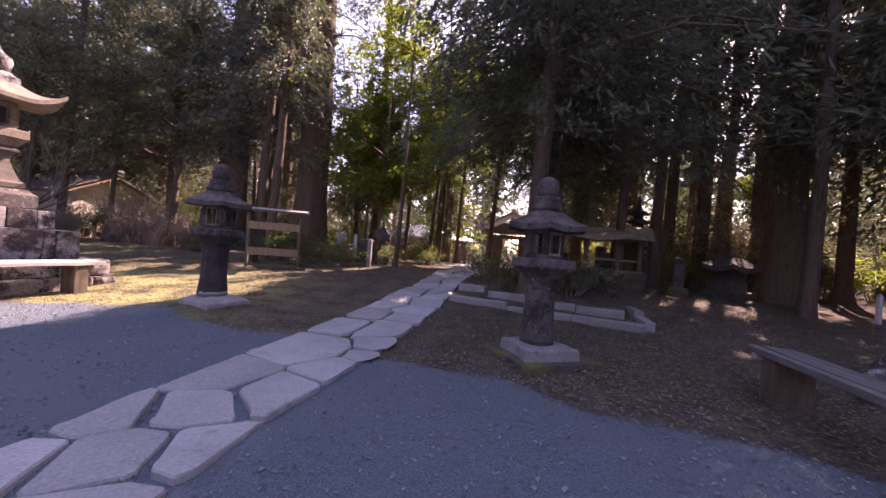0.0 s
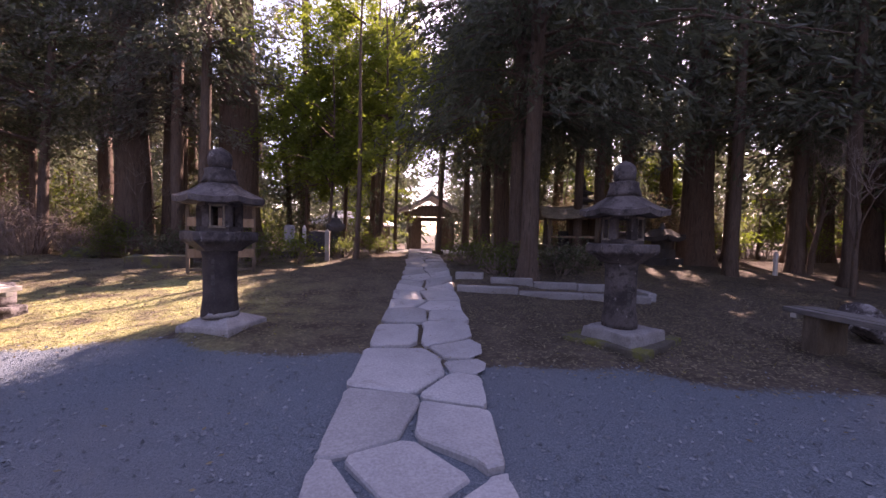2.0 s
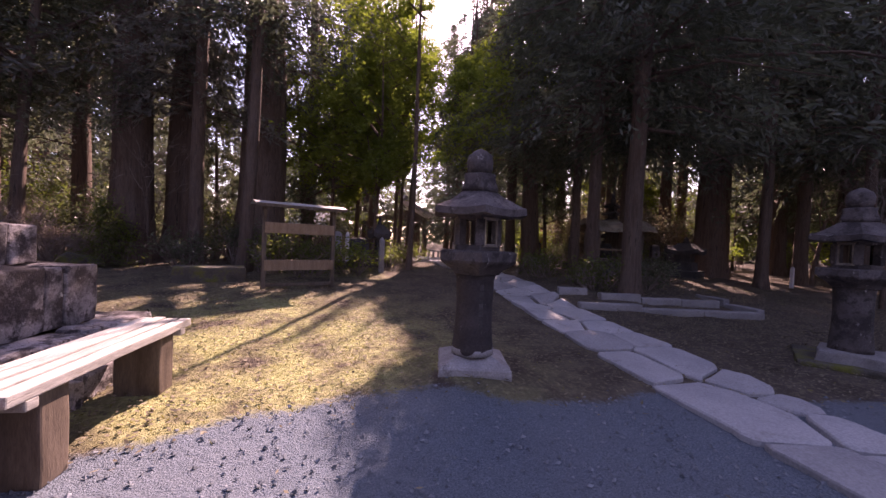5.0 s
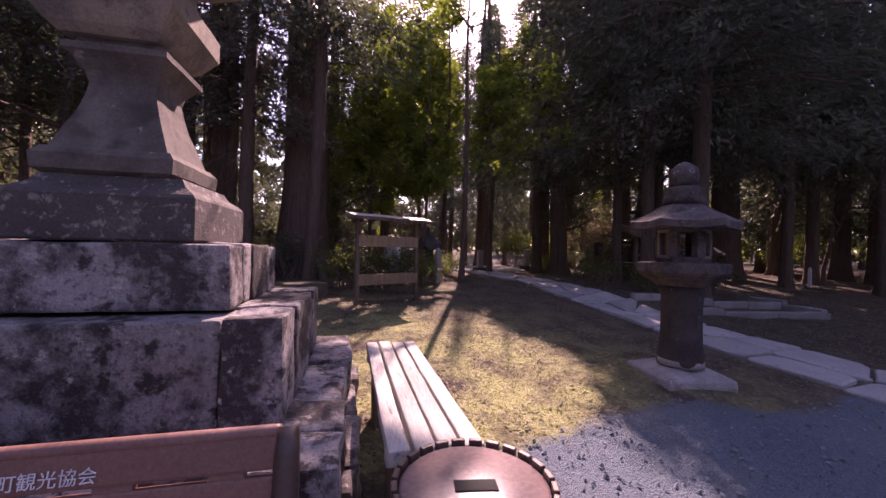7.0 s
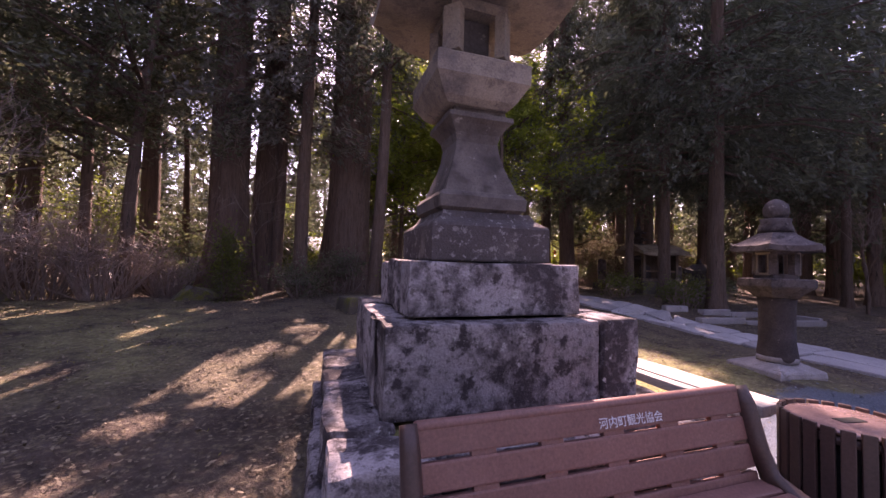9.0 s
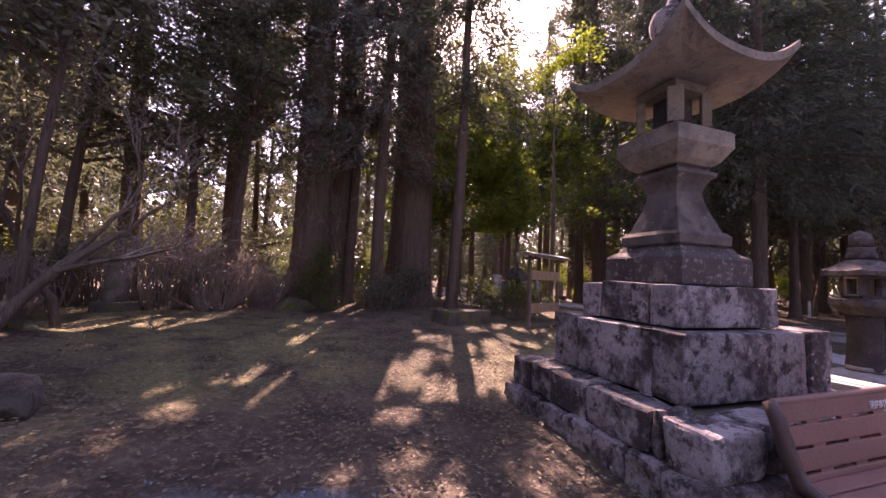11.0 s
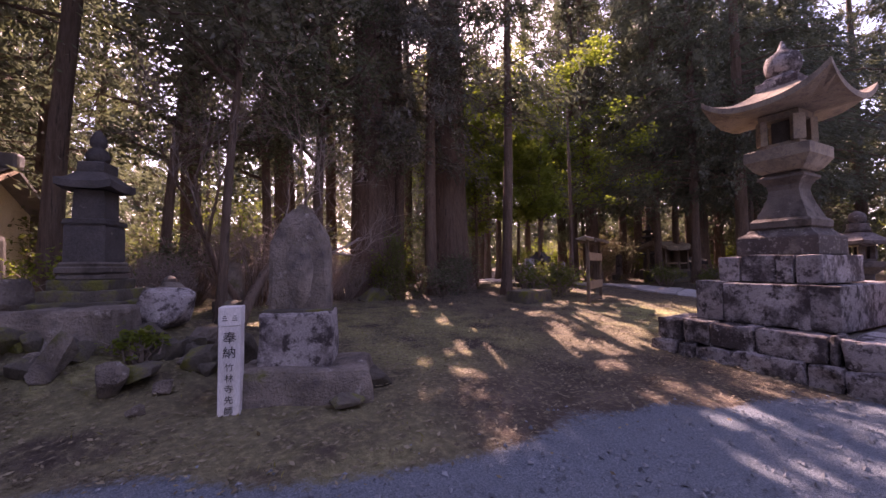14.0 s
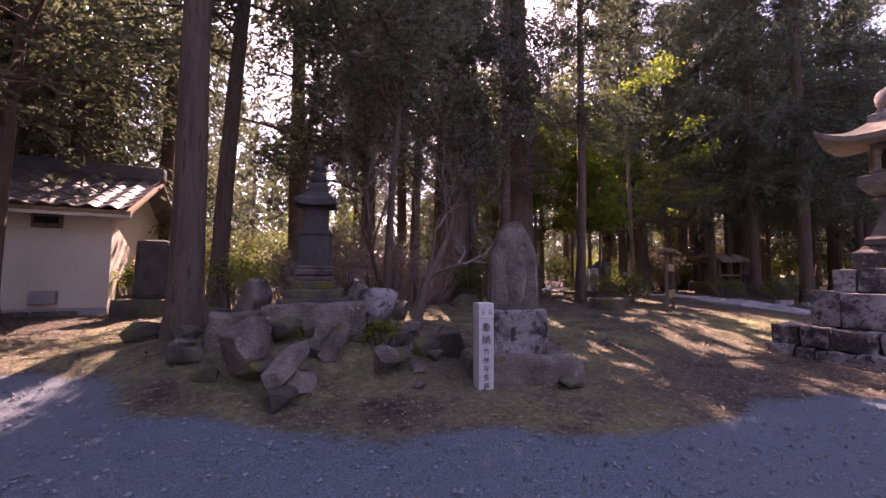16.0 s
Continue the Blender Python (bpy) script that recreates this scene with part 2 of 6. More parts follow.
def ground_material():
    m, nt, p = fresh("shrine_ground")
    geo = nt.nodes.new("ShaderNodeTexCoord")
    vec = geo.outputs["Object"]

    def att(name):
        a = nt.nodes.new("ShaderNodeAttribute")
        a.attribute_name = name
        return a.outputs["Fac"]

    big, mid, fine, grit = noise_tex(nt, vec, 0.5, 5), noise_tex(nt, vec, 2.6, 5), noise_tex(nt, vec, 22, 4, 0.7), noise_tex(nt, vec, 95, 2, 0.8)
    soil = mix_col(nt, ramp(nt, mid, 0.3, 0.7), (0.08, 0.062, 0.052), (0.155, 0.12, 0.098))
    soil = mix_col(nt, ramp(nt, fine, 0.5, 0.75), soil, (0.27, 0.22, 0.14))
    # moss tones raised pale and yellow to carry part of the sun patch
    moss_sun = mix_col(nt, ramp(nt, fine, 0.3, 0.7), (0.215, 0.22, 0.07), (0.52, 0.5, 0.25))
    moss_sun_f = nt.nodes.new("ShaderNodeMath")
    moss_sun_f.operation = "MULTIPLY"
    nt.links.new(att("moss_sun"), moss_sun_f.inputs[0])
    nt.links.new(ramp(nt, mid, 0.34, 0.58), moss_sun_f.inputs[1])
    col = mix_col(nt, moss_sun_f.outputs[0], soil, moss_sun)
    grav = mix_col(nt, ramp(nt, grit, 0.3, 0.7), (0.085, 0.108, 0.135), (0.225, 0.265, 0.315))
    grav = mix_col(nt, ramp(nt, big, 0.45, 0.8), grav, (0.185, 0.195, 0.22))
    gs = nt.nodes.new("ShaderNodeMath")
    gs.operation = "ADD"
    edge = nt.nodes.new("ShaderNodeMath")
    edge.operation = "MULTIPLY_ADD"
    edge.inputs[1].default_value, edge.inputs[2].default_value = 0.7, -0.35
    nt.links.new(fine, edge.inputs[0])
    nt.links.new(att("gravel"), gs.inputs[0])
    nt.links.new(edge.outputs[0], gs.inputs[1])
    col = mix_col(nt, ramp(nt, gs.outputs[0], 0.38, 0.62), col, grav)
    sand = mix_col(nt, ramp(nt, fine, 0.3, 0.7), (0.52, 0.49, 0.46), (0.64, 0.61, 0.57))
    col = mix_col(nt, att("sand"), col, sand)
    nt.links.new(col, p.inputs["Base Color"])
    p.inputs["Roughness"].default_value = 0.95
    p.inputs["Specular IOR Level"].default_value = 0.2
    add = nt.nodes.new("ShaderNodeMath")
    add.operation = "ADD"
    nt.links.new(fine, add.inputs[0])
    nt.links.new(grit, add.inputs[1])
    nt.links.new(bump_of(nt, add.outputs[0], 0.8, 0.03), p.inputs["Normal"])
    return m


M_GROUND = ground_material()


# ---- building helpers ----
def part(name, bm, material, parent=None, label=""):
    """Links a bmesh as one mesh object, under a thing or a part."""
    me = bpy.data.meshes.new(name)
    bm.to_mesh(me)
    bm.free()
    me.materials.append(material)
    ob = new(name, me)
    ob.parent = parent
    if label:
        ob["label"] = label
    return ob


def grid_mesh(name, verts, faces, material, parent=None, smooth=False):
    me = bpy.data.meshes.new(name)
    verts, faces = np.asarray(verts, float), np.asarray(faces, int)
    k = faces.shape[1]
    me.vertices.add(len(verts))
    me.vertices.foreach_set("co", verts.ravel())
    me.loops.add(faces.size)
    me.loops.foreach_set("vertex_index", faces.ravel())
    me.polygons.add(len(faces))
    me.polygons.foreach_set("loop_start", np.arange(0, faces.size, k))
    me.polygons.foreach_set("loop_total", np.full(len(faces), k))
    me.polygons.foreach_set("use_smooth", np.full(len(faces), smooth))
    me.update(calc_edges=True)
    me.materials.append(material)
    ob = new(name, me)
    ob.parent = parent
    return ob


def thing(name, m, label, category, group="", kind=""):
    ob = new(name)
    ob.empty_display_size = 0.1
    ob.matrix_world = m
    return tagged(ob, label, category, group, kind)


def smooth_all(bm, on=True):
    for f in bm.faces:
        f.smooth = on


def shake(bm, amount, scale, seed, keep_bottom=None):
    """Uneven surface: vertices pushed by noise."""
    off = Vector((seed * 7.3, seed * 3.1, seed * 5.7))
    for v in bm.verts:
        if keep_bottom is not None and v.co.z < keep_bottom:
            continue
        v.co += amount * noise.noise_vector(v.co * scale + off)


def block(sx, sy, sz, at=(0, 0, 0), bevel=0.015, rough=0.008, cuts=4, seed=0, taper=0.0, scale=6.0, turn=0.0):
    """A hewn block standing on at: worn edges, uneven faces, the top narrowed by taper."""
    bm = bmesh.new()
    bmesh.ops.create_cube(bm, size=1.0)
    for v in bm.verts:
        k = 1 - taper * (v.co.z + 0.5)
        v.co = Vector((v.co.x * sx * k, v.co.y * sy * k, (v.co.z + 0.5) * sz))
    if bevel > 0:
        bmesh.ops.bevel(bm, geom=bm.edges[:], offset=bevel, segments=2, profile=0.6, affect="EDGES")
    if cuts > 0:
        edges = [e for e in bm.edges if e.calc_length() > max(sx, sy, sz) / (cuts + 1)]
        bmesh.ops.subdivide_edges(bm, edges=edges, cuts=cuts, use_grid_fill=True)
        shake(bm, rough, scale, seed + 1)
    bmesh.ops.rotate(bm, verts=bm.verts[:], cent=(0, 0, 0), matrix=Matrix.Rotation(radians(turn), 3, "Z"))
    bmesh.ops.translate(bm, verts=bm.verts[:], vec=at)
    return bm


def turned(profile, n=24, rough=0.0, seed=0, turn=0.0, sub=1, at=(0, 0), smooth=True):
    """A body with n sides from a profile of (radius to the corner, height); sides cut into sub."""
    bm = bmesh.new()
    rings = []
    for r, z in profile:
        ring = []
        for i in range(n):
            a, b = (2 * math.pi * (i + turn) / n), (2 * math.pi * (i + 1 + turn) / n)
            for k in range(sub):
                f = k / sub
                ring.append(bm.verts.new((at[0] + r * ((1 - f) * math.cos(a) + f * math.cos(b)), at[1] + r * ((1 - f) * math.sin(a) + f * math.sin(b)), z)))
        rings.append(ring)
    m = n * sub
    for lo, hi in zip(rings, rings[1:]):
        for i in range(m):
            bm.faces.new((lo[i], lo[(i + 1) % m], hi[(i + 1) % m], hi[i]))
    bm.faces.new(rings[0][::-1])
    bm.faces.new(rings[-1])
    if rough:
        shake(bm, rough, 9.0, seed + 1)
    smooth_all(bm, smooth)
    return bm


def join(bm, other):
    me = bpy.data.meshes.new("tmp")
    other.to_mesh(me)
    other.free()
    bm.from_mesh(me)
    bpy.data.meshes.remove(me)
    return bm


def eaves(n, r_out, r_in, z_eave, rise, lift, thick, sub=8, rings=7, rough=0.004, seed=0, turn=0.0, sag=1.7):
    """A lantern or tower roof of n sides, concave, its corners lifted, closed below."""
    bm = bmesh.new()
    m = n * sub

    def ring(v, under):
        out = []
        for i in range(m):
            side, f = divmod(i, sub)
            f /= sub
            a, b = 2 * math.pi * (side + turn) / n, 2 * math.pi * (side + 1 + turn) / n
            r = r_in + (r_out - r_in) * v
            x, y = r * ((1 - f) * math.cos(a) + f * math.cos(b)), r * ((1 - f) * math.sin(a) + f * math.sin(b))
            corner = abs(2 * f - 1) ** 2.6
            z = z_eave + rise * (1 - v) ** sag + lift * corner * v ** 2.2
            if under:
                z = z_eave - thick + lift * corner * v ** 2.2 + 0.25 * thick * (1 - v)
            out.append(bm.verts.new((x, y, z)))
        return out

    tops = [ring(k / rings, False) for k in range(rings + 1)]
    lows = [ring(k / 3, True) for k in (3, 2, 1, 0)]
    seq = tops + lows
    for lo, hi in zip(seq, seq[1:]):
        for i in range(m):
            bm.faces.new((lo[i], hi[i], hi[(i + 1) % m], lo[(i + 1) % m]))
    bm.faces.new(tops[0])
    bm.faces.new(lows[-1][::-1])
    if rough:
        shake(bm, rough, 8.0, seed + 2)
    bmesh.ops.recalc_face_normals(bm, faces=bm.faces[:])
    return bm


def boulder(sx, sy, sz, seed, rough=0.22, sub=3, facet=True):
    """A stone; with facet, broken along random planes."""
    bm = bmesh.new()
    bmesh.ops.create_icosphere(bm, subdivisions=sub + facet, radius=0.5)
    if facet:
        rnd = random.Random(seed * 13 + 5)
        for _ in range(13):
            n = Vector((rnd.gauss(0, 1), rnd.gauss(0, 1), rnd.gauss(0, 0.8))).normalized()
            cut = rnd.uniform(0.27, 0.4)
            for v in bm.verts:
                over = v.co.dot(n) - cut
                if over > 0:
                    v.co -= n * over
        rough *= 0.55
    off = Vector((seed * 3.7, seed * 1.9, seed * 5.1))
    for v in bm.verts:
        d = 1 + rough * 1.6 * noise.noise(v.co * 2.3 + off) + rough * 0.5 * noise.noise(v.co * 6 + off)
        c = v.co * d * (1.22 if facet else 1.0)
        v.co = Vector((c.x * sx, c.y * sy, c.z * sz))
    return bm


def tube(points, radii, sides=6, cap=True):
    """Vertices and quads of a tapering tube through points."""
    pts = [Vector([float(c) for c in p]) for p in points]
    verts, faces = [], []
    ref = Vector((0.31, 0.87, 0.38))
    for i, p in enumerate(pts):
        d = (pts[min(i + 1, len(pts) - 1)] - pts[max(i - 1, 0)]).normalized()
        u = d.cross(ref)
        if u.length < 1e-3:
            u = d.cross(Vector((1, 0, 0)))
        u.normalize()
        w = d.cross(u)
        for k in range(sides):
            a = 2 * math.pi * k / sides
            q = p + float(radii[i]) * (math.cos(a) * u + math.sin(a) * w)
            verts.append((q.x, q.y, q.z))
    for i in range(len(pts) - 1):
        for k in range(sides):
            a, b = i * sides + k, i * sides + (k + 1) % sides
            faces.append((a, b, b + sides, a + sides))
    return verts, faces


def merge(lists):
    V, F = [], []
    for v, f in lists:
        o = len(V)
        V.extend(v)
        F.extend([tuple(i + o for i in q) for q in f])
    return V, F


def writing(text, size, material, parent, m, name="lettering"):
    cu = bpy.data.curves.new(name, "FONT")
    cu.body, cu.size, cu.align_x, cu.align_y, cu.extrude = text, size, "CENTER", "CENTER", 0.0008
    cu.materials.append(material)
    ob = new(name, cu)
    ob.parent = parent
    ob.matrix_local = m
    return ob


# ---- ground ----
def smoothstep(a, b, t):
    t = np.clip((t - a) / (b - a), 0, 1)
    return t * t * (3 - 2 * t)


def lattice(ix, iy, seed):
    h = np.sin(ix * 127.1 + iy * 311.7 + seed * 74.7) * 43758.5453
    return h - np.floor(h)


def field(x, y, scale, seed=0):
    """Smooth value noise of 0 to 1 over the plan."""
    x, y = np.asarray(x, float) * scale, np.asarray(y, float) * scale
    ix, iy = np.floor(x), np.floor(y)
    fx, fy = x - ix, y - iy
    fx, fy = fx * fx * (3 - 2 * fx), fy * fy * (3 - 2 * fy)
    a, b = lattice(ix, iy, seed), lattice(ix + 1, iy, seed)
    c, d = lattice(ix, iy + 1, seed), lattice(ix + 1, iy + 1, seed)
    return (a * (1 - fx) + b * fx) * (1 - fy) + (c * (1 - fx) + d * fx) * fy


EDGE_X = [-40, -17.2, -16.2, -14.8, -13.8, -12.6, -11.5, -10.5, -9.3, -7.4, -6.6, -5.3, -3.6, -2.3, -1.2, 0, 2, 12]
EDGE_Y = [12, 10.8, 9.4, 7.8, 7.25, 6.8, 6.65, 6.25, 5.6, 5.7, 5.75, 5.5, 5.3, 5.0, 4.65, 4.2, 3.6, 2.0]


def gravel_amount(x, y):
    return smoothstep(0.3, -0.3, y - np.interp(x, EDGE_X, EDGE_Y) + 0.5 * (field(x, y, 1.7, 3) - 0.5))


def height(x, y):
    """The ground's height: flat gravel, rising to the woods, falling towards the gate."""
    x, y = np.asarray(x, float), np.asarray(y, float)
    z = 0.45 * smoothstep(4.2, 12.5, y) + 0.15 * np.exp(-(((x + 4.9) / 0.9) ** 2 + ((y - 6.0) / 0.8) ** 2)) + 0.09 * np.exp(-(((x + 0.87) / 1.0) ** 2 + ((y - 5.36) / 0.8) ** 2)) - 1.0 * smoothstep(17, 38, y) * smoothstep(14, 6, np.abs(x - 1))
    z = z + 0.46 * np.exp(-(((x + 14.55) / 1.15) ** 2 + ((y - 9.75) / 0.8) ** 2))
    z = z + 0.16 * np.exp(-(((x - 0.0) / 1.8) ** 2 + ((y - 9.6) / 1.2) ** 2))
    rough = smoothstep(5.0, 8.0, y)
    z = z + rough * (0.10 * (field(x, y, 0.8, 1) - 0.5) + 0.04 * (field(x, y, 2.7, 2) - 0.5))
    return z


def H(x, y):
    return float(height(x, y))


def axis(lo, hi, step, far):
    mid = np.arange(lo, hi + step / 2, step)
    out, d = [], step
    p = hi
    while p < far:
        d *= 1.35
        p += d
        out.append(p)
    left, d, p = [], step, lo
    while p > -far:
        d *= 1.35
        p -= d
        left.append(p)
    return np.concatenate([left[::-1], mid, out])


gx, gy = axis(-21, 6, 0.14, 900), axis(0, 20, 0.14, 900)
GX, GY = np.meshgrid(gx, gy)
GZ = height(GX, GY) + 0.012 * (field(GX, GY, 6.0, 8) - 0.5) - 0.005
nx, ny = len(gx), len(gy)
idx = np.arange(nx * ny).reshape(ny, nx)
quads = np.stack([idx[:-1, :-1], idx[:-1, 1:], idx[1:, 1:], idx[1:, :-1]], -1).reshape(-1, 4)
ground = grid_mesh("ground", np.stack([GX, GY, GZ], -1).reshape(-1, 3), quads, M_GROUND, smooth=True)
tagged(ground, "grey gravel court running into mossy leaf-strewn forest soil", "ground", kind="structure")
# moss cover, plus a yellow tint painted where the sun patches fall
moss_sun = np.clip(0.9 * np.exp(-(((GX + 6.6) / 1.8) ** 2 + ((GY - 7.0) / 1.9) ** 2)) * 1.5 + smoothstep(0.5, 0.72, field(GX, GY, 0.45, 5)) * (GY > 5) * (GX < -4.6) * 0.4 + 0.12 * smoothstep(7.2, 8.0, GY) * smoothstep(11.8, 10.5, GY) * smoothstep(-15.5, -14, GX) * smoothstep(-5, -7, GX), 0, 1) * (1 - 0.7 * np.exp(-(((GX + 14.5) / 1.5) ** 2 + ((GY - 9.0) / 1.1) ** 2))) + 0.4 * np.exp(-(((GX + 14.5) / 0.9) ** 2 + ((GY - 8.95) / 0.45) ** 2))
sand = smoothstep(15.5, 17.5, GY) * smoothstep(40, 34, GY) * smoothstep(4.0, 2.6, np.abs(GX - 0.2 - (GY - 24) * 0.06)) \
    + smoothstep(20, 21.5, GY) * smoothstep(27, 25, GY) * smoothstep(-16, -13, GX) * smoothstep(-4.5, -6.0, GX)
for key, values in (("gravel", gravel_amount(GX, GY)), ("moss_sun", np.clip(moss_sun, 0, 1)), ("sand", np.clip(sand, 0, 1))):
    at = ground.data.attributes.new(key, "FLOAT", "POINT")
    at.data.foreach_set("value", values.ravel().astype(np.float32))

# ---- trees ----
BEAMS = [(-6.45, 6.9, 1.3), (-6.9, 5.6, 1.0), (-6.2, 7.9, 0.9), (-7.2, 7.6, 0.6), (-7.35, 5.3, 0.6), (-6.5, 4.7, 0.5), (-3.0, 5.5, 0.1), (-0.3, 22, 1.3), (0.2, 27, 1.5), (0.6, 32, 1.5),
         (-12.6, 13.0, 1.0), (-11.7, 12.6, 0.7), (-13.4, 16.5, 1.2), (-10.5, 17, 1.2), (-7.5, 17, 1.2), (-5.0, 13.2, 0.9), (-3.0, 14.0, 0.7), (-4.6, 11.2, 0.45), (-1.5, 16.2, 0.5), (4.5, 13.5, 0.7), (7.5, 15.0, 0.8)]
DAPPLES = [(-10.0, 7.9, 0.3), (-9.6, 8.35, 0.22), (-10.6, 8.1, 0.24), (-8.5, 8.8, 0.36), (-8.45, 8.2, 0.4), (-9.6, 7.6, 0.2), (-11.1, 8.0, 0.22), (-11.4, 8.45, 0.2), (-10.8, 11.2, 0.22), (-12.6, 10.9, 0.3),
           (-11.5, 10.7, 0.25), (-12.5, 11.4, 0.35), (-12.4, 7.55, 0.14), (-11.7, 6.5, 0.12), (-10.5, 6.2, 0.16), (-11.6, 6.0, 0.16), (-8.8, 7.95, 0.3), (-9.75, 9.3, 0.26), (-16.2, 12.8, 0.5), (-17.1, 12.0, 0.45),
           (-16.5, 9.3, 0.16), (-12.3, 6.7, 0.14), (0.85, 6.05, 0.14), (2.9, 7.5, 0.22), (2.2, 6.4, 0.16), (0.7, 7.5, 0.2), (-1.5, 8.25, 0.16), (-10.4, 7.3, 0.13), (-10.6, 6.6, 0.12), (-7.6, 10.0, 0.25), (-5.6, 9.3, 0.2)]
shaft_rng = np.random.default_rng(77)
for bx, by, br in DAPPLES:
    for _ in range(6):
        BEAMS.append((bx + shaft_rng.normal() * br * 1.4, by + shaft_rng.normal() * br * 0.7, br * shaft_rng.uniform(0.4, 0.75)))
for count, x0, x1, y0, y1, r0, r1 in ((150, -14, -5, 7.3, 12.2, 0.07, 0.19), (16, 0.5, 6, 6.5, 10.5, 0.08, 0.2), (90, 1.0, 13, 9.5, 20, 0.35, 1.0), (18, -16, -4, 12, 18, 0.3, 0.8), (8, -18, -15.5, 9, 13.5, 0.15, 0.35)):
    for _ in range(count):
        BEAMS.append((shaft_rng.uniform(x0, x1), shaft_rng.uniform(y0, y1), shaft_rng.uniform(r0, r1)))


def carve(P):
    """Which leaf places keep clear of the open shafts in the canopy that let the sun through."""
    keep = np.ones(len(P), bool)
    s = np.array(SUN)
    u = np.cross(s, (0.0, 0.0, 1.0))
    u /= np.linalg.norm(u)
    v = np.cross(s, u)
    Q = np.stack([P @ u, P @ v], 1)
    lo, hi = Q.min(0), Q.max(0)
    wob = 0.75 + 0.5 * field(P[:, 0] + P[:, 2], P[:, 1] - P[:, 2], 1.3, 4)
    for x, y, r in BEAMS:
        b = np.array([x, y, H(x, y)])
        c = np.array([b @ u, b @ v])
        if (c < lo - 1.3 * r).any() or (c > hi + 1.3 * r).any():
            continue
        keep &= np.hypot(Q[:, 0] - c[0], Q[:, 1] - c[1]) > r * wob
    return keep


def leaves(centre, along, length, width, rng):
    """Diamond leaves: centre and direction arrays to vertices and quads."""
    n = len(centre)
    a = along / np.maximum(np.linalg.norm(along, axis=1, keepdims=True), 1e-6)
    r = rng.normal(size=(n, 3))
    b = np.cross(a, r)
    b /= np.maximum(np.linalg.norm(b, axis=1, keepdims=True), 1e-6)
    L, W = (length * rng.uniform(0.6, 1.3, (n, 1))) / 2, (width * rng.uniform(0.6, 1.3, (n, 1))) / 2
    c = np.cross(a, b)
    V = np.stack([centre - a * L, centre + b * W + c * W * 0.4, centre + a * L, centre - b * W + c * W * 0.4], 1).reshape(-1, 3)
    return V, np.arange(4 * n).reshape(-1, 4)


def trunk_shape(h, r, seed, lean, ridges=0.05, sides=28, rings=34, flare=0.5, r_top=0.12):
    rng = np.random.default_rng(seed)
    t = np.linspace(0, 1, rings) ** 1.6
    a = np.linspace(0, 2 * np.pi, sides, endpoint=False)
    T, A = np.meshgrid(t, a, indexing="ij")
    z = T * h - 0.25 * (T == 0)
    rad = r * (r_top + (1 - r_top) * (1 - T) ** 0.8) + r * flare * np.exp(-np.maximum(z, 0) / (1.1 * r + 0.12)) * (0.8 + 0.45 * np.sin(A * 5 + seed) + 0.25 * np.sin(A * 3 + 2 * seed))
    rad = rad * (1 + ridges * np.sin(A * 11 + 2.1 * np.sin(z * 0.7 + seed)) + ridges * (field(A * 6, z * 0.8, 1.0, seed) - 0.5) * 2.5)
    bend = 0.05 * np.sin(z * 0.5 + seed) * T * 3
    x = rad * np.cos(A) + lean[0] * z + bend
    y = rad * np.sin(A) + lean[1] * z
    V = np.stack([x, y, z], -1).reshape(-1, 3)
    i = np.arange(rings * sides).reshape(rings, sides)
    j = np.roll(i, -1, axis=1)
    F = np.stack([i[:-1], j[:-1], j[1:], i[1:]], -1).reshape(-1, 4)
    return V, F


def cedar_crown(h, z0, rmax, seed, lean, branches=70, sprays=9, quads=16, leaf=(0.13, 0.035), droop=0.3):
    """Drooping sprays on whorled branches: leaf places, directions and branch tubes."""
    rng = np.random.default_rng(seed)
    u = np.sort(rng.uniform(0, 1, branches) ** 1.15)
    z = z0 + (h - z0) * u
    L = rmax * np.clip((1 - u) ** 0.7, 0.08, 1) * rng.uniform(0.55, 1.15, branches)
    az = rng.uniform(0, 2 * np.pi, branches)
    dirs = np.stack([np.cos(az), np.sin(az), np.zeros(branches)], 1)
    base = np.stack([lean[0] * z, lean[1] * z, z], 1)

    def on(k, s):
        return base[k] + dirs[k] * (L[k] * s)[:, None] + np.stack([0 * s, 0 * s, L[k] * (0.22 * s - droop * 1.6 * s * s)], 1)

    k = np.repeat(np.arange(branches), sprays)
    s = rng.uniform(0.22, 1.0, len(k)) ** 0.8
    c = on(k, s) + rng.normal(size=(len(k), 3)) * np.stack([0.16 * L[k] * s, 0.16 * L[k] * s, 0.07 * L[k]], 1)
    kk = np.repeat(np.arange(len(k)), quads)
    sd = np.stack([dirs[k][:, 0], dirs[k][:, 1], np.full(len(k), -0.75)], 1) + rng.normal(size=(len(k), 3)) * 0.45
    q = c[kk] + sd[kk] * rng.uniform(-0.28, 0.28, (len(kk), 1)) + rng.normal(size=(len(kk), 3)) * 0.065
    d = sd[kk] + rng.normal(size=(len(kk), 3)) * 0.55
    tubes = []
    for b in range(branches):
        pts = on(np.array([b] * 4), np.array([0, 0.33, 0.66, 1.0]))
        rr = 0.007 + 0.008 * L[b]
        tubes.append(tube(pts, [rr, rr * 0.75, rr * 0.5, rr * 0.15], 4))
    return q, d, tubes


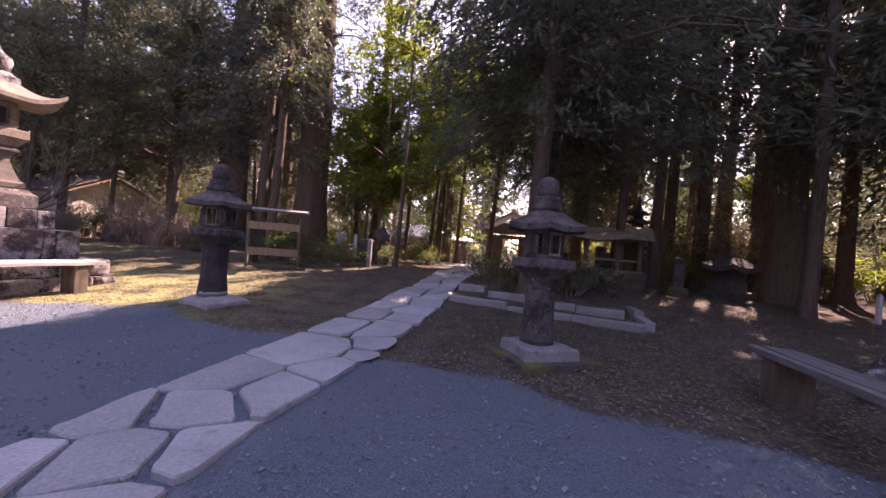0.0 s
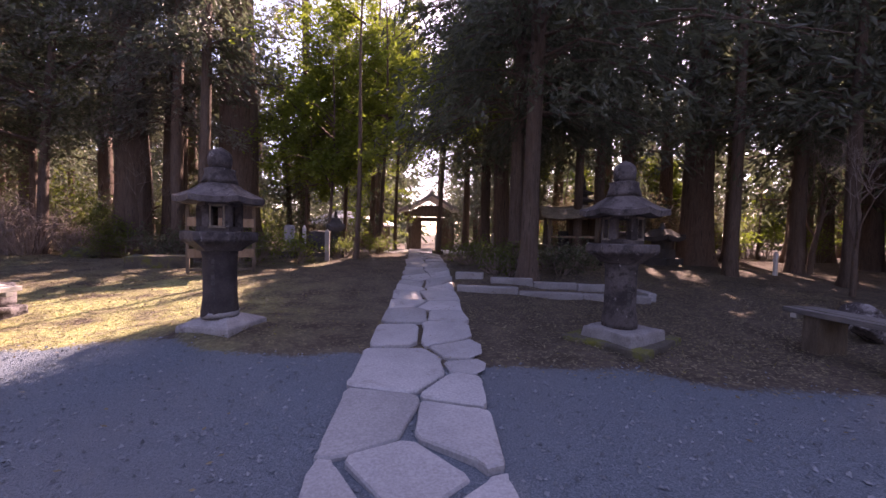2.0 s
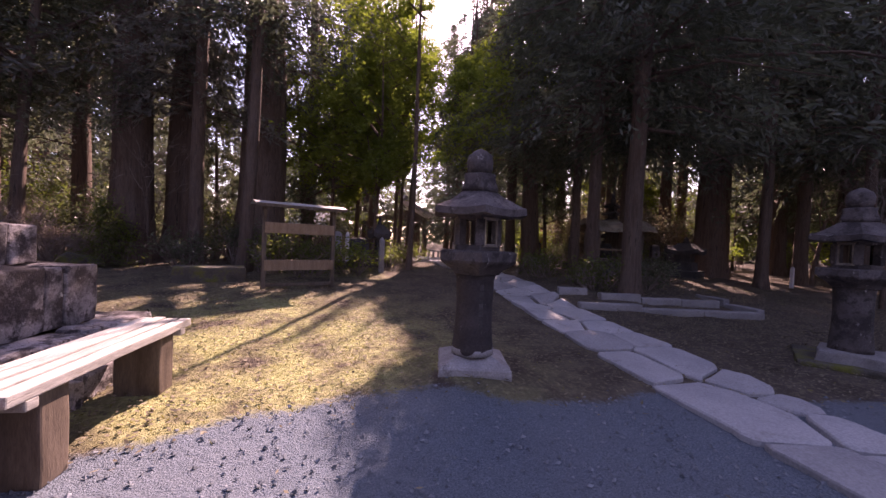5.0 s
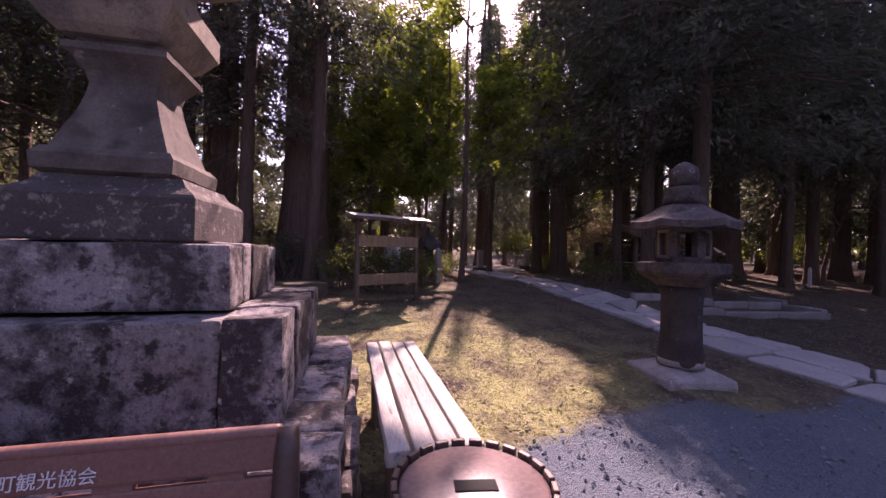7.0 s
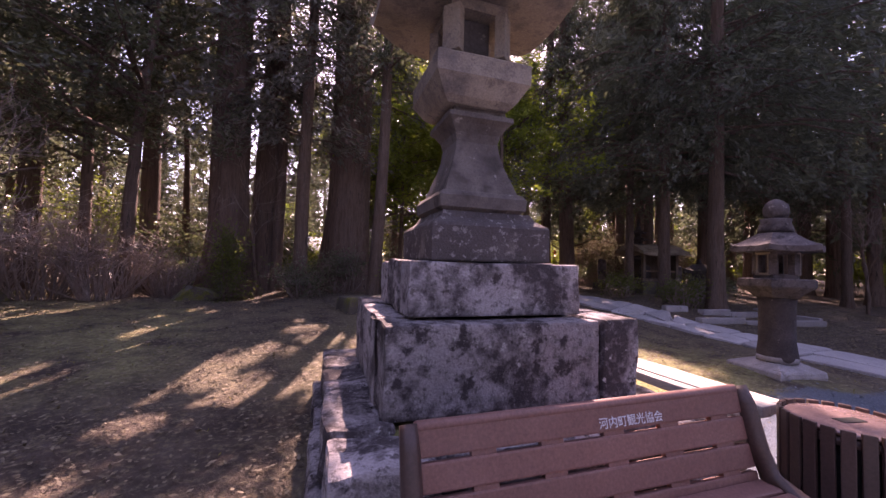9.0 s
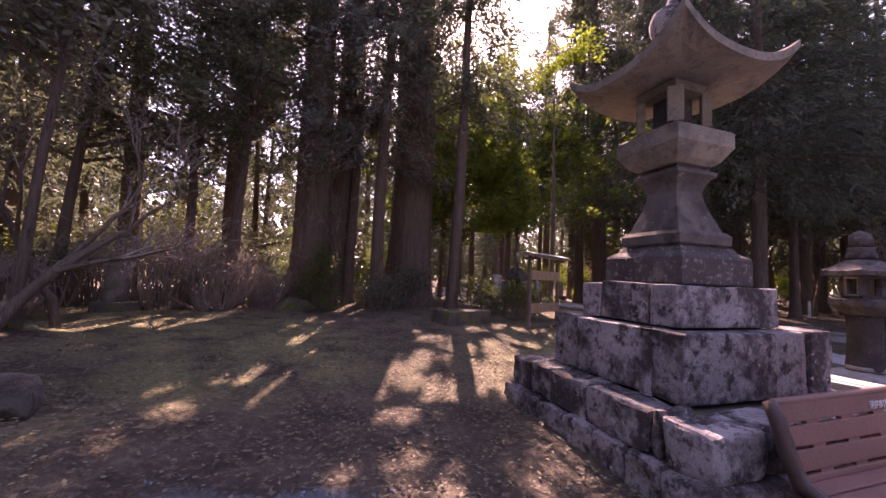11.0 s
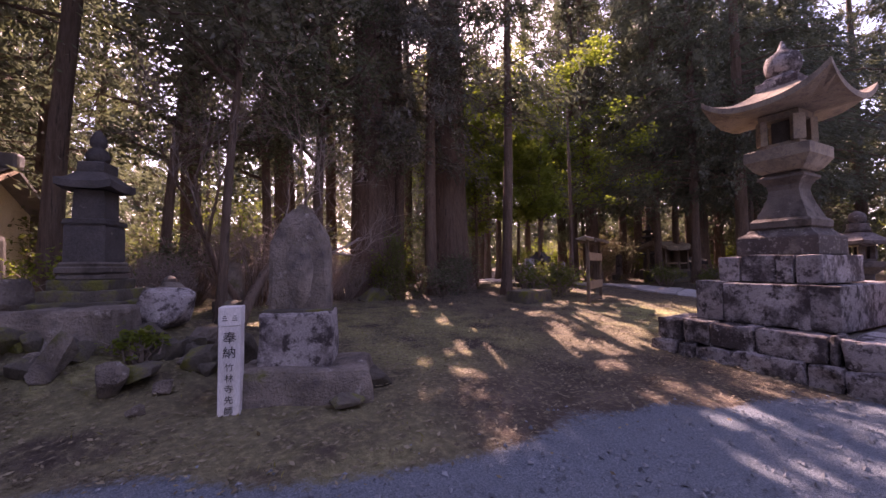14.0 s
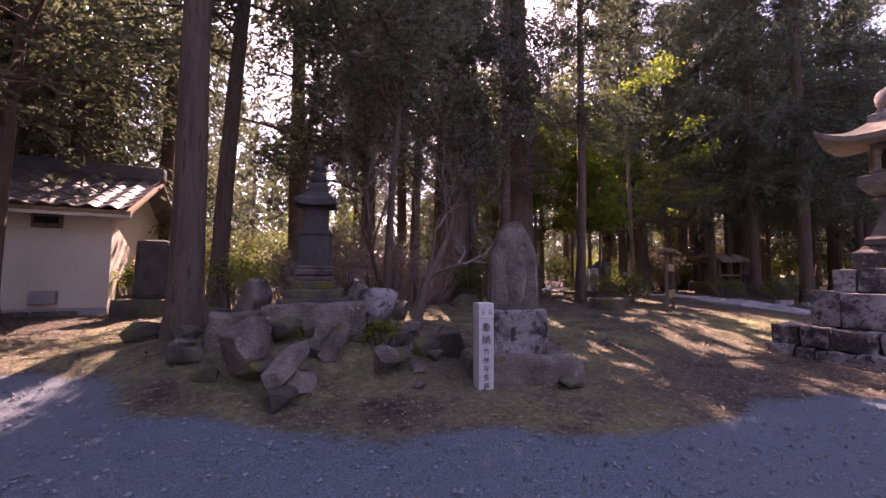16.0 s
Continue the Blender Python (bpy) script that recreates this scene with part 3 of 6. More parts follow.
def broad_crown(h, z0, rmax, seed, lean, limbs=16, sprays=26, quads=12, spread=0.5):
    """Clusters of leaves along forking limbs."""
    rng = np.random.default_rng(seed)
    qs, ds, tubes = [], [], []
    for b in range(limbs):
        u = (b + rng.uniform(0, 1)) / limbs
        zb = z0 + (h - z0) * 0.8 * u
        az = rng.uniform(0, 2 * np.pi)
        L = rmax * (0.5 + 0.5 * math.sin(math.pi * min(0.25 + u, 1))) * rng.uniform(0.7, 1.15)
        p0 = np.array([lean[0] * zb, lean[1] * zb, zb])
        d0 = np.array([math.cos(az), math.sin(az), spread * rng.uniform(0.5, 1.4)])
        pts = [p0 + d0 * L * s + np.array([0, 0, -0.15 * L * s * s]) + rng.normal(size=3) * 0.05 * L * s for s in (0, 0.35, 0.7, 1.0)]
        tubes.append(tube(pts, [0.02 + 0.012 * L, 0.016 + 0.008 * L, 0.012, 0.004], 5))
        for j in range(5):
            i = rng.integers(1, 3)
            e = pts[i] + (rng.normal(size=3) * np.array([1, 1, 0.5])) * 0.42 * L
            tubes.append(tube([pts[i], (pts[i] + e) / 2 + rng.normal(size=3) * 0.05, e], [0.011, 0.008, 0.003], 4))
            n = max(2, sprays // 6)
            f = rng.uniform(0.25, 1.1, (n, 1))
            c = pts[i] + (e - pts[i]) * f + rng.normal(size=(n, 3)) * 0.16 * np.array([1, 1, 0.6])
            q = np.repeat(c, quads, 0) + rng.normal(size=(n * quads, 3)) * np.array([0.15, 0.15, 0.08])
            qs.append(q)
            ds.append(rng.normal(size=q.shape) * np.array([1, 1, 0.5]))
    return np.concatenate(qs), np.concatenate(ds), tubes


def tree(x, y, h, r, z0, rmax, seed, kind="cedar", lean=(0, 0), label="", branches=70, sprays=9, quads=16, leaf=(0.13, 0.035), mat=None, bark=None, name="cedar_tree", own=True, group=""):
    at = Vector((x, y, H(x, y) - 0.02))
    ob = thing(name, pose(*at), label, "tree", group)
    rng = np.random.default_rng(seed + 900)
    V, F = trunk_shape(h, r, seed, lean, sides=30 if r > 0.2 else 14)
    grid_mesh("trunk", V, F, bark or M_BARK, ob, True)
    if kind == "cedar":
        q, d, tubes = cedar_crown(h, z0, rmax, seed, lean, branches, sprays, quads)
    else:
        q, d, tubes = broad_crown(h, z0, rmax, seed, lean, branches, sprays, quads)
    if own:
        keep = carve(q + np.array(at))
        q, d = q[keep], d[keep]
        clear = carve(np.array([np.asarray(v).mean(0) for v, _ in tubes]) + np.array(at))
        tubes = [t for t, ok in zip(tubes, clear) if ok] or tubes[:2]
    V, F = leaves(q, d, leaf[0], leaf[1], rng)
    grid_mesh("crown", V, F, mat or M_CEDAR, ob)["kind"] = "stuff"
    V, F = merge(tubes)
    grid_mesh("branchwork", V, F, bark or M_BARK, ob, True)["kind"] = "stuff"
    return ob


CEDAR_LABEL = "tall cedar with furrowed red-brown bark and drooping dark foliage"
NEAR = [  # x, y, height, radius, first branches, crown radius, lean
    (-0.36, 9.8, 19, 0.135, 3.0, 3.7, (0.0, 0.0)), (-0.56, 8.55, 20, 0.165, 3.1, 3.8, (0.01, 0.0)), (3.3, 12.5, 20, 0.16, 3.2, 3.6, (0.0, 0.0)),
    (6.1, 11.8, 19, 0.42, 3.9, 3.6, (0.0, 0.0)), (0.75, 13.9, 20, 0.26, 3.0, 3.4, (-0.03, 0.02)), (0.35, 14.6, 20, 0.17, 3.6, 3.0, (0.0, 0.0)),
    (-8.55, 12.9, 15, 0.15, 3.4, 2.2, (0.0, 0.0)), (-9.2, 14.1, 18, 0.32, 3.6, 2.8, (0.01, 0.0)),
    (-7.35, 13.7, 22, 0.54, 4.5, 3.2, (0.0, 0.0)), (-7.4, 11.46, 15, 0.125, 4.2, 1.8, (0.035, 0.0)), (-9.95, 13.5, 20, 0.4, 3.8, 3.0, (0.0, 0.0)),
    (-15.6, 9.92, 16, 0.135, 4.6, 2.6, (0.005, 0.0)), (-15.13, 12.4, 16, 0.125, 3.8, 2.4, (0.035, 0.0)), (-15.9, 17.0, 16, 0.16, 2.6, 3.0, (0.0, 0.0)), (-8.95, 13.75, 14, 0.13, 3.4, 1.9, (0.0, 0.0)),
    (0.75, 19.4, 13.0, 0.17, 4.6, 2.6, (0.0, 0.0)), (-13.4, 14.8, 15, 0.2, 3.2, 2.2, (0.0, 0.0)), (4.6, 14.6, 15, 0.2, 4.0, 2.2, (0.02, 0.0)), (8.6, 13.0, 15, 0.2, 4.2, 2.4, (0.0, 0.0)),
    (10.5, 10.4, 16, 0.24, 3.8, 3.0, (0.0, 0.0)), (9.2, 8.2, 15, 0.2, 4.0, 3.0, (0.0, 0.0)), (7.4, 10.0, 14, 0.17, 3.8, 2.6, (0.0, 0.0)), (5.0, 9.6, 14, 0.14, 3.4, 2.4, (0.02, 0.0)), (8.0, 5.2, 15, 0.2, 4.0, 3.0, (0.0, 0.0)),
    (11.5, 7.0, 17, 0.24, 3.6, 3.2, (0.0, 0.0)), (12.6, 13.0, 17, 0.24, 4.4, 3.2, (0.0, 0.0)), (9.6, 15.6, 17, 0.24, 4.6, 3.2, (0.0, 0.0)), (4.4, 17.4, 16, 0.22, 4.6, 3.0, (0.0, 0.0)), (6.9, 17.6, 17, 0.22, 4.8, 3.0, (0.0, 0.0)), (10.2, 4.0, 16, 0.24, 2.8, 3.2, (0.0, 0.0)), (6.4, 8.2, 13, 0.13, 3.2, 2.6, (0.0, 0.0)),
    (-18.4, 17.4, 14, 0.18, 3.0, 2.8, (0.0, 0.0)), (-20.8, 13.4, 14, 0.2, 3.2, 3.0, (0.0, 0.0)), (-19.4, 11.4, 14, 0.17, 4.4, 2.6, (0.0, 0.0)),
    (2.3, 21.8, 15.5, 0.2, 4.4, 2.6, (0.0, 0.0)), (3.6, 23.6, 18, 0.22, 2.4, 3.4, (0.0, 0.0)), (4.2, 27.5, 18, 0.22, 4.0, 2.6, (0.0, 0.0)), (4.9, 20.8, 17, 0.2, 3.2, 3.0, (0.0, 0.0)), (5.6, 26.5, 18, 0.22, 2.2, 3.4, (0.0, 0.0)),
    (-3.4, 23.0, 16, 0.2, 5.4, 2.8, (0.0, 0.0)), (-4.6, 25.5, 17, 0.2, 3.0, 3.4, (0.0, 0.0)), (-3.0, 28.5, 17, 0.2, 5.6, 2.8, (0.0, 0.0)),
    # the cedar at (-9.7, 16.4) is added to keep stray sun off the gravel
    (-9.7, 16.4, 16, 0.18, 4.6, 3.0, (0.0, 0.0)), (-17.2, 15.8, 17, 0.18, 4.2, 2.8, (0.0, 0.0)),
    # two cedars added to close canopy holes that lit the gravel and path
    (0.3, 11.2, 16, 0.12, 3.8, 3.2, (0.0, 0.0)), (1.9, 11.2, 16, 0.12, 4.0, 3.0, (0.0, 0.0)),
    (4.8, 33, 20, 0.24, 2.0, 3.8, (0.0, 0.0)), (7.6, 37, 20, 0.24, 2.0, 3.8, (0.0, 0.0)), (4.0, 48, 21, 0.26, 5.0, 4.2, (0.0, 0.0)),
    (-17.8, 16.4, 15, 0.17, 2.6, 3.0, (0.0, 0.0)), (-20.2, 15.4, 15, 0.18, 3.0, 3.0, (0.0, 0.0)), (-6.2, 17.6, 18, 0.2, 6.0, 3.0, (0.0, 0.0)),
    (5.4, 14.2, 15, 0.22, 4.2, 2.8, (0.0, 0.0)), (7.2, 14.4, 16, 0.24, 4.2, 2.8, (0.0, 0.0)), (2.1, 16.4, 22, 0.22, 4.2, 3.6, (0.0, 0.0)), (-11.5, 15.0, 15, 0.2, 2.6, 2.8, (0.0, 0.0)), (-17.3, 19.2, 16, 0.2, 3.0, 2.8, (0.0, 0.0)),
]
for i, (x, y, h, r, z0, rmax, lean) in enumerate(NEAR):
    big = r > 0.3
    ob = tree(x, y, h, r, z0, rmax, 11 + i, "cedar", lean, "huge old cedar with deeply furrowed bark and buttressed foot" if big else CEDAR_LABEL,
              branches=80 if -11 < x < -6 else 120 if big or h > 18.5 else 95, sprays=21 if -2 < x < 1 and y < 11 else 15 if h > 18.5 else 12, quads=15 if math.hypot(x + 7, y - 7) < 10.5 else 8, leaf=(0.16, 0.045) if math.hypot(x + 7, y - 7) < 10.5 else (0.22, 0.06), mat=M_CEDAR_SKYLIT if -13 < x < -5 and i % 2 == 0 else M_CEDAR_OLIVE if i % 3 == 1 and x > -14 and not (x > -2 and y < 11) else M_CEDAR, group="cedars round the court")
for i, (x, y, h) in enumerate(((4.6, 30.6, 15.5), (7.4, 30.2, 16.5), (10.2, 31.5, 16.5), (5.9, 34.5, 18))):
    tree(x, y, h, 0.2, 2.0, 3.6, 61 + i, "cedar", (0, 0), CEDAR_LABEL, 110, 13, 13, (0.2, 0.06), M_CEDAR_OLIVE if i % 2 else M_CEDAR, own=False, group="cedars beyond the court")
# fresh green trees between the path and the notice board
for x, y, h, r, z0, rm, sd in ((-4.7, 12.6, 5.6, 0.05, 1.9, 1.5, 70), (-3.9, 12.0, 7.5, 0.07, 2.6, 2.0, 71), (-1.2, 15.2, 9.0, 0.09, 4.0, 2.4, 68), (-3.3, 14.6, 9.0, 0.07, 3.0, 1.9, 69), (-4.6, 16.8, 11.0, 0.08, 3.0, 2.2, 67), (-5.6, 14.4, 6.5, 0.06, 2.0, 1.7, 72), (-3.2, 16.9, 9.5, 0.07, 3.4, 1.8, 73), (-3.4, 20.5, 12.5, 0.1, 4.2, 2.4, 78), (-2.6, 18.6, 11.5, 0.08, 4.6, 2.0, 79), (4.2, 16.5, 5.0, 0.05, 0.8, 1.6, 75), (8.4, 16.5, 5, 0.05, 0.7, 2.0, 76), (11.5, 14.5, 4.5, 0.05, 0.6, 1.9, 77)):
    tree(x, y, h, r, z0, rm, sd, "broad", (0.03, 0.01), "young broadleaf tree with sunlit fresh green leaves", 24, 74, 15, (0.13, 0.06), M_LEAF, M_BARK, "broadleaf_tree")
# evergreen understorey
UNDER = [(-12.2, 13.4, 9, 0.1, 2.0, 2.4), (-11.5, 12.7, 8.5, 0.12, 2.4, 2.5), (-13.9, 12.9, 6.5, 0.09, 2.2, 1.8), (-17.6, 13.2, 6.5, 0.1, 2.6, 2.1), (-10.9, 16.2, 7, 0.1, 1.2, 2.3), (-6.3, 15.6, 7, 0.1, 1.4, 2.2), (2.2, 15.2, 6, 0.08, 1.2, 2.0),
         (6.6, 15.5, 7, 0.1, 1.2, 2.4), (-13.45, 10.2, 6.5, 0.055, 2.6, 1.4), (-19.6, 17.0, 8, 0.12, 2.0, 2.6), (9.8, 12.0, 6, 0.08, 1.4, 2.2)]
for i, (x, y, h, r, z0, rm) in enumerate(UNDER):
    tree(x, y, h, r, z0, rm, 91 + i, "broad", (0.05 * math.sin(i), 0.03 * math.cos(i)), "evergreen understorey tree with small glossy dark leaves", 22, 30 if x < -12.5 else 66, 13, (0.1, 0.045), M_LEAF_DARK if i % 4 else M_PALE_LIT, M_BARK, "evergreen_tree")

tree(-9.93, 12.3, 1.25, 0.018, 0.08, 0.5, 205, "cedar", (0, 0), "small bright green conifer sapling at the wood's edge", 46, 6, 9, (0.07, 0.022), M_FERN, M_BARK, "conifer_sapling", False)

# the wood behind: shared shapes
PROTO = [tree(60 + 6 * i, -60, h, r, z0, rm, 131 + i, kind, (0, 0), lab, b, s, q, lf, mt, bk, "woodland_tree", False, "woodland behind the court")
         for i, (h, r, z0, rm, kind, lab, b, s, q, lf, mt, bk) in enumerate((
             (16, 0.22, 1.8, 3.2, "cedar", "woodland cedar with dark drooping foliage", 80, 9, 8, (0.28, 0.085), M_CEDAR, M_BARK),
             (13, 0.16, 1.0, 2.9, "cedar", "woodland cedar with olive foliage down to the ground", 80, 9, 8, (0.28, 0.085), M_CEDAR_OLIVE, M_BARK),
             (9, 0.12, 1.0, 2.9, "broad", "woodland evergreen with glossy leaves", 26, 54, 8, (0.19, 0.085), M_LEAF_DARK, M_BARK_GREY),
             (7.5, 0.1, 0.8, 2.6, "broad", "woodland tree with light green leaves", 24, 48, 8, (0.22, 0.1), M_LEAF, M_BARK_GREY)))]
rng = np.random.default_rng(5)
spots = []
while len(spots) < 150:
    x, y = rng.uniform(-40, 34), rng.uniform(-22, 46)
    if y < 15.2 and -20.5 < x < (12 if y < 5 else 8.5) and y > -5:
        continue
    if abs(x - 0.2 - (y - 24) * 0.06) < 3.4 and y > 14 or (-18.5 < x < -5 and 19 < y < 30) or (-16 < x < 2 and 27 < y < 38 and rng.uniform() < 0.5) or (-23 < x < -15.5 and 13 < y < 20) or (1.5 < x < 18 and 18.5 < y < 28) or (2 < x < 17 and 24 < y < 44):
        continue
    # trees left at y < 2 stay unseen, added to close off sky and shade gravel
    if y < 2 and (abs(x + 6) < 22 and y > -14 or rng.uniform() < 0.55):
        continue
    if any((x - a) ** 2 + (y - b) ** 2 < 3.2 for a, b in spots):
        continue
    spots.append((x, y))
for i, (x, y) in enumerate(spots):
    kind = rng.choice(4, p=(0.42, 0.28, 0.2, 0.1))
    s = rng.uniform(0.8, 1.2) if x > 5 or math.hypot(x + 5, y - 8) > 22 else rng.uniform(0.5, 0.78)
    if -15 < x < 3 and y > 14:
        s = min(s, 0.9 * (y - 8) / 16)
    ob = copy_thing(PROTO[kind], pose(x, y, H(x, y) - 0.05, 0, 0, rng.uniform(0, 360)))
    ob.scale = (s, s, s * rng.uniform(0.9, 1.2))
for p in PROTO:
    for o in (*p.children_recursive, p):
        bpy.data.objects.remove(o)


def far_woods():
    rng = np.random.default_rng(8)
    Q, D = [], []
    for k in range(420):
        a = rng.uniform(0, 2 * math.pi)
        d = rng.uniform(36, 85)
        x, y = -4 + d * math.cos(a), 10 + d * math.sin(a)
        if abs(x - 1.2 - (y - 33) * 0.15) < 4.0 and y > 30 or 2 < x < 20 and 20 < y < 52:
            continue
        h = rng.uniform(16, 28)
        q, dd, _ = cedar_crown(h, 0.6, rng.uniform(3.0, 4.4), k, (0, 0), 48, 5, 3)
        Q.append(q + np.array([x, y, H(x, y)]))
        D.append(dd)
    V, F = leaves(np.concatenate(Q), np.concatenate(D), 0.95, 0.4, rng)
    ob = grid_mesh("far_woods", V, F, M_CEDAR)
    tagged(ob, "dense dark conifer woods closing the distance", "woods", kind="stuff")


far_woods()


# ---- the paved path ----
def clip_half(poly, p, n):
    """The part of a polygon on the side of p against n."""
    out = []
    for a, b in zip(poly, poly[1:] + poly[:1]):
        da, db = (a[0] - p[0]) * n[0] + (a[1] - p[1]) * n[1], (b[0] - p[0]) * n[0] + (b[1] - p[1]) * n[1]
        if da <= 0:
            out.append(a)
        if da * db < 0:
            f = da / (da - db)
            out.append((a[0] + f * (b[0] - a[0]), a[1] + f * (b[1] - a[1])))
    return out


PY = [-6, 2.9, 4.0, 4.7, 5.7, 8.0, 11.8, 24]
PL = [-3.8, -3.68, -3.66, -3.56, -3.4, -3.05, -2.55, -1.5]
PR = [-2.95, -2.76, -2.66, -2.56, -2.32, -2.06, -1.6, -0.35]


def path_stones():
    rng = random.Random(4)
    near = [(-3.6, 3.42), (-3.2, 3.65), (-3.42, 4.1), (-2.84, 3.95), (-3.12, 4.97), (-2.55, 4.5), (-2.36, 4.92), (-2.28, 5.28), (-3.14, 6.08), (-2.55, 6.02), (-3.03, 6.62), (-2.4, 6.55),
            (-2.4, 7.1), (-2.97, 7.4), (-3.62, 2.85), (-3.16, 3.05), (-2.83, 3.18)]
    seeds = list(near)
    y = 7.9
    while y < 22:
        l, r = np.interp(y, PY, PL), np.interp(y, PY, PR)
        for k in range(2):
            seeds.append((l + (r - l) * (0.25 + 0.5 * k + rng.uniform(-0.14, 0.14)), y + rng.uniform(-0.22, 0.22)))
        y += rng.uniform(0.42, 0.62)
    y = 2.55
    while y > -5:
        l, r = np.interp(y, PY, PL), np.interp(y, PY, PR)
        for k in range(2):
            seeds.append((l + (r - l) * (0.25 + 0.5 * k + rng.uniform(-0.14, 0.14)), y + rng.uniform(-0.2, 0.2)))
        y -= rng.uniform(0.45, 0.6)
    owner = tagged(new("path"), "irregular pale flagstone path with soil joints", "path", kind="structure")
    for i, (sx, sy) in enumerate(seeds):
        y0, y1 = sy - 0.75, sy + 0.75
        poly = [(float(np.interp(y0, PY, PL)), y0), (float(np.interp(y0, PY, PR)), y0), (float(np.interp(y1, PY, PR)), y1), (float(np.interp(y1, PY, PL)), y1)]
        for tx, ty in seeds:
            if (tx, ty) == (sx, sy) or abs(tx - sx) + abs(ty - sy) > 2:
                continue
            n = (tx - sx, ty - sy)
            ln = math.hypot(*n)
            n = (n[0] / ln, n[1] / ln)
            gap = 0.018 + 0.008 * math.sin(i * 1.7)
            poly = clip_half(poly, ((sx + tx) / 2 - n[0] * gap, (sy + ty) / 2 - n[1] * gap), n)
            if len(poly) < 3:
                break
        if len(poly) < 3:
            continue
        for _ in range(2):
            rounded = []
            for a, b in zip(poly, poly[1:] + poly[:1]):
                rounded += [(a[0] * 0.91 + b[0] * 0.09, a[1] * 0.91 + b[1] * 0.09), (a[0] * 0.09 + b[0] * 0.91, a[1] * 0.09 + b[1] * 0.91)]
            poly = rounded
        poly = [(x + 0.05 * (noise.noise((x * 4, y * 4, i)) + 0.5 * noise.noise((x * 11, y * 11, i))), y + 0.05 * noise.noise((x * 4, y * 4, i + 50))) for x, y in poly]
        bm = bmesh.new()
        tilt = (rng.uniform(-0.012, 0.012), rng.uniform(-0.012, 0.012))
        top = rng.uniform(0.022, 0.04)

        def ring(shrink, dz):
            return [bm.verts.new((sx + (x - sx) * shrink, sy + (y - sy) * shrink, H(x, y) + dz + tilt[0] * (x - sx) * 3 + tilt[1] * (y - sy) * 3)) for x, y in poly]

        rings = [ring(1.0, -0.06), ring(1.0, top - 0.012), ring(0.965, top), ring(0.5, top + 0.002)]
        m = len(poly)
        for lo, hi in zip(rings, rings[1:]):
            for k in range(m):
                bm.faces.new((lo[k], lo[(k + 1) % m], hi[(k + 1) % m], hi[k]))
        bm.faces.new(rings[-1])
        bmesh.ops.recalc_face_normals(bm, faces=bm.faces[:])
        part("flagstone", bm, M_FLAG, owner)


path_stones()


# ---- stone lanterns beside the path ----
def firebox(n, r, z0, z1, mat, parent, turn, seed, wall=0.05, opening=0.55):
    """A hollow light chamber: sill, corner posts, lintel."""
    hgt = z1 - z0
    part("chamber_sill", turned([(r, z0), (r, z0 + 0.16 * hgt)], n, 0.002, seed, turn, 4, smooth=False), mat, parent)
    part("chamber_lintel", turned([(r, z1 - 0.17 * hgt), (r, z1)], n, 0.002, seed, turn, 4, smooth=False), mat, parent)
    for i in range(n):
        a = 2 * math.pi * (i + turn) / n
        w = r * (1 - opening) * math.sin(math.pi / n) * 1.6
        post = block(wall * 1.3, w, hgt * 0.7, (0, 0, 0), 0.006, 0, 0)
        bmesh.ops.transform(post, matrix=pose((r - wall * 0.62) * math.cos(a), (r - wall * 0.62) * math.sin(a), z0 + 0.15 * hgt, 0, 0, math.degrees(a)), verts=post.verts[:])
        part("chamber_post", post, mat, parent)


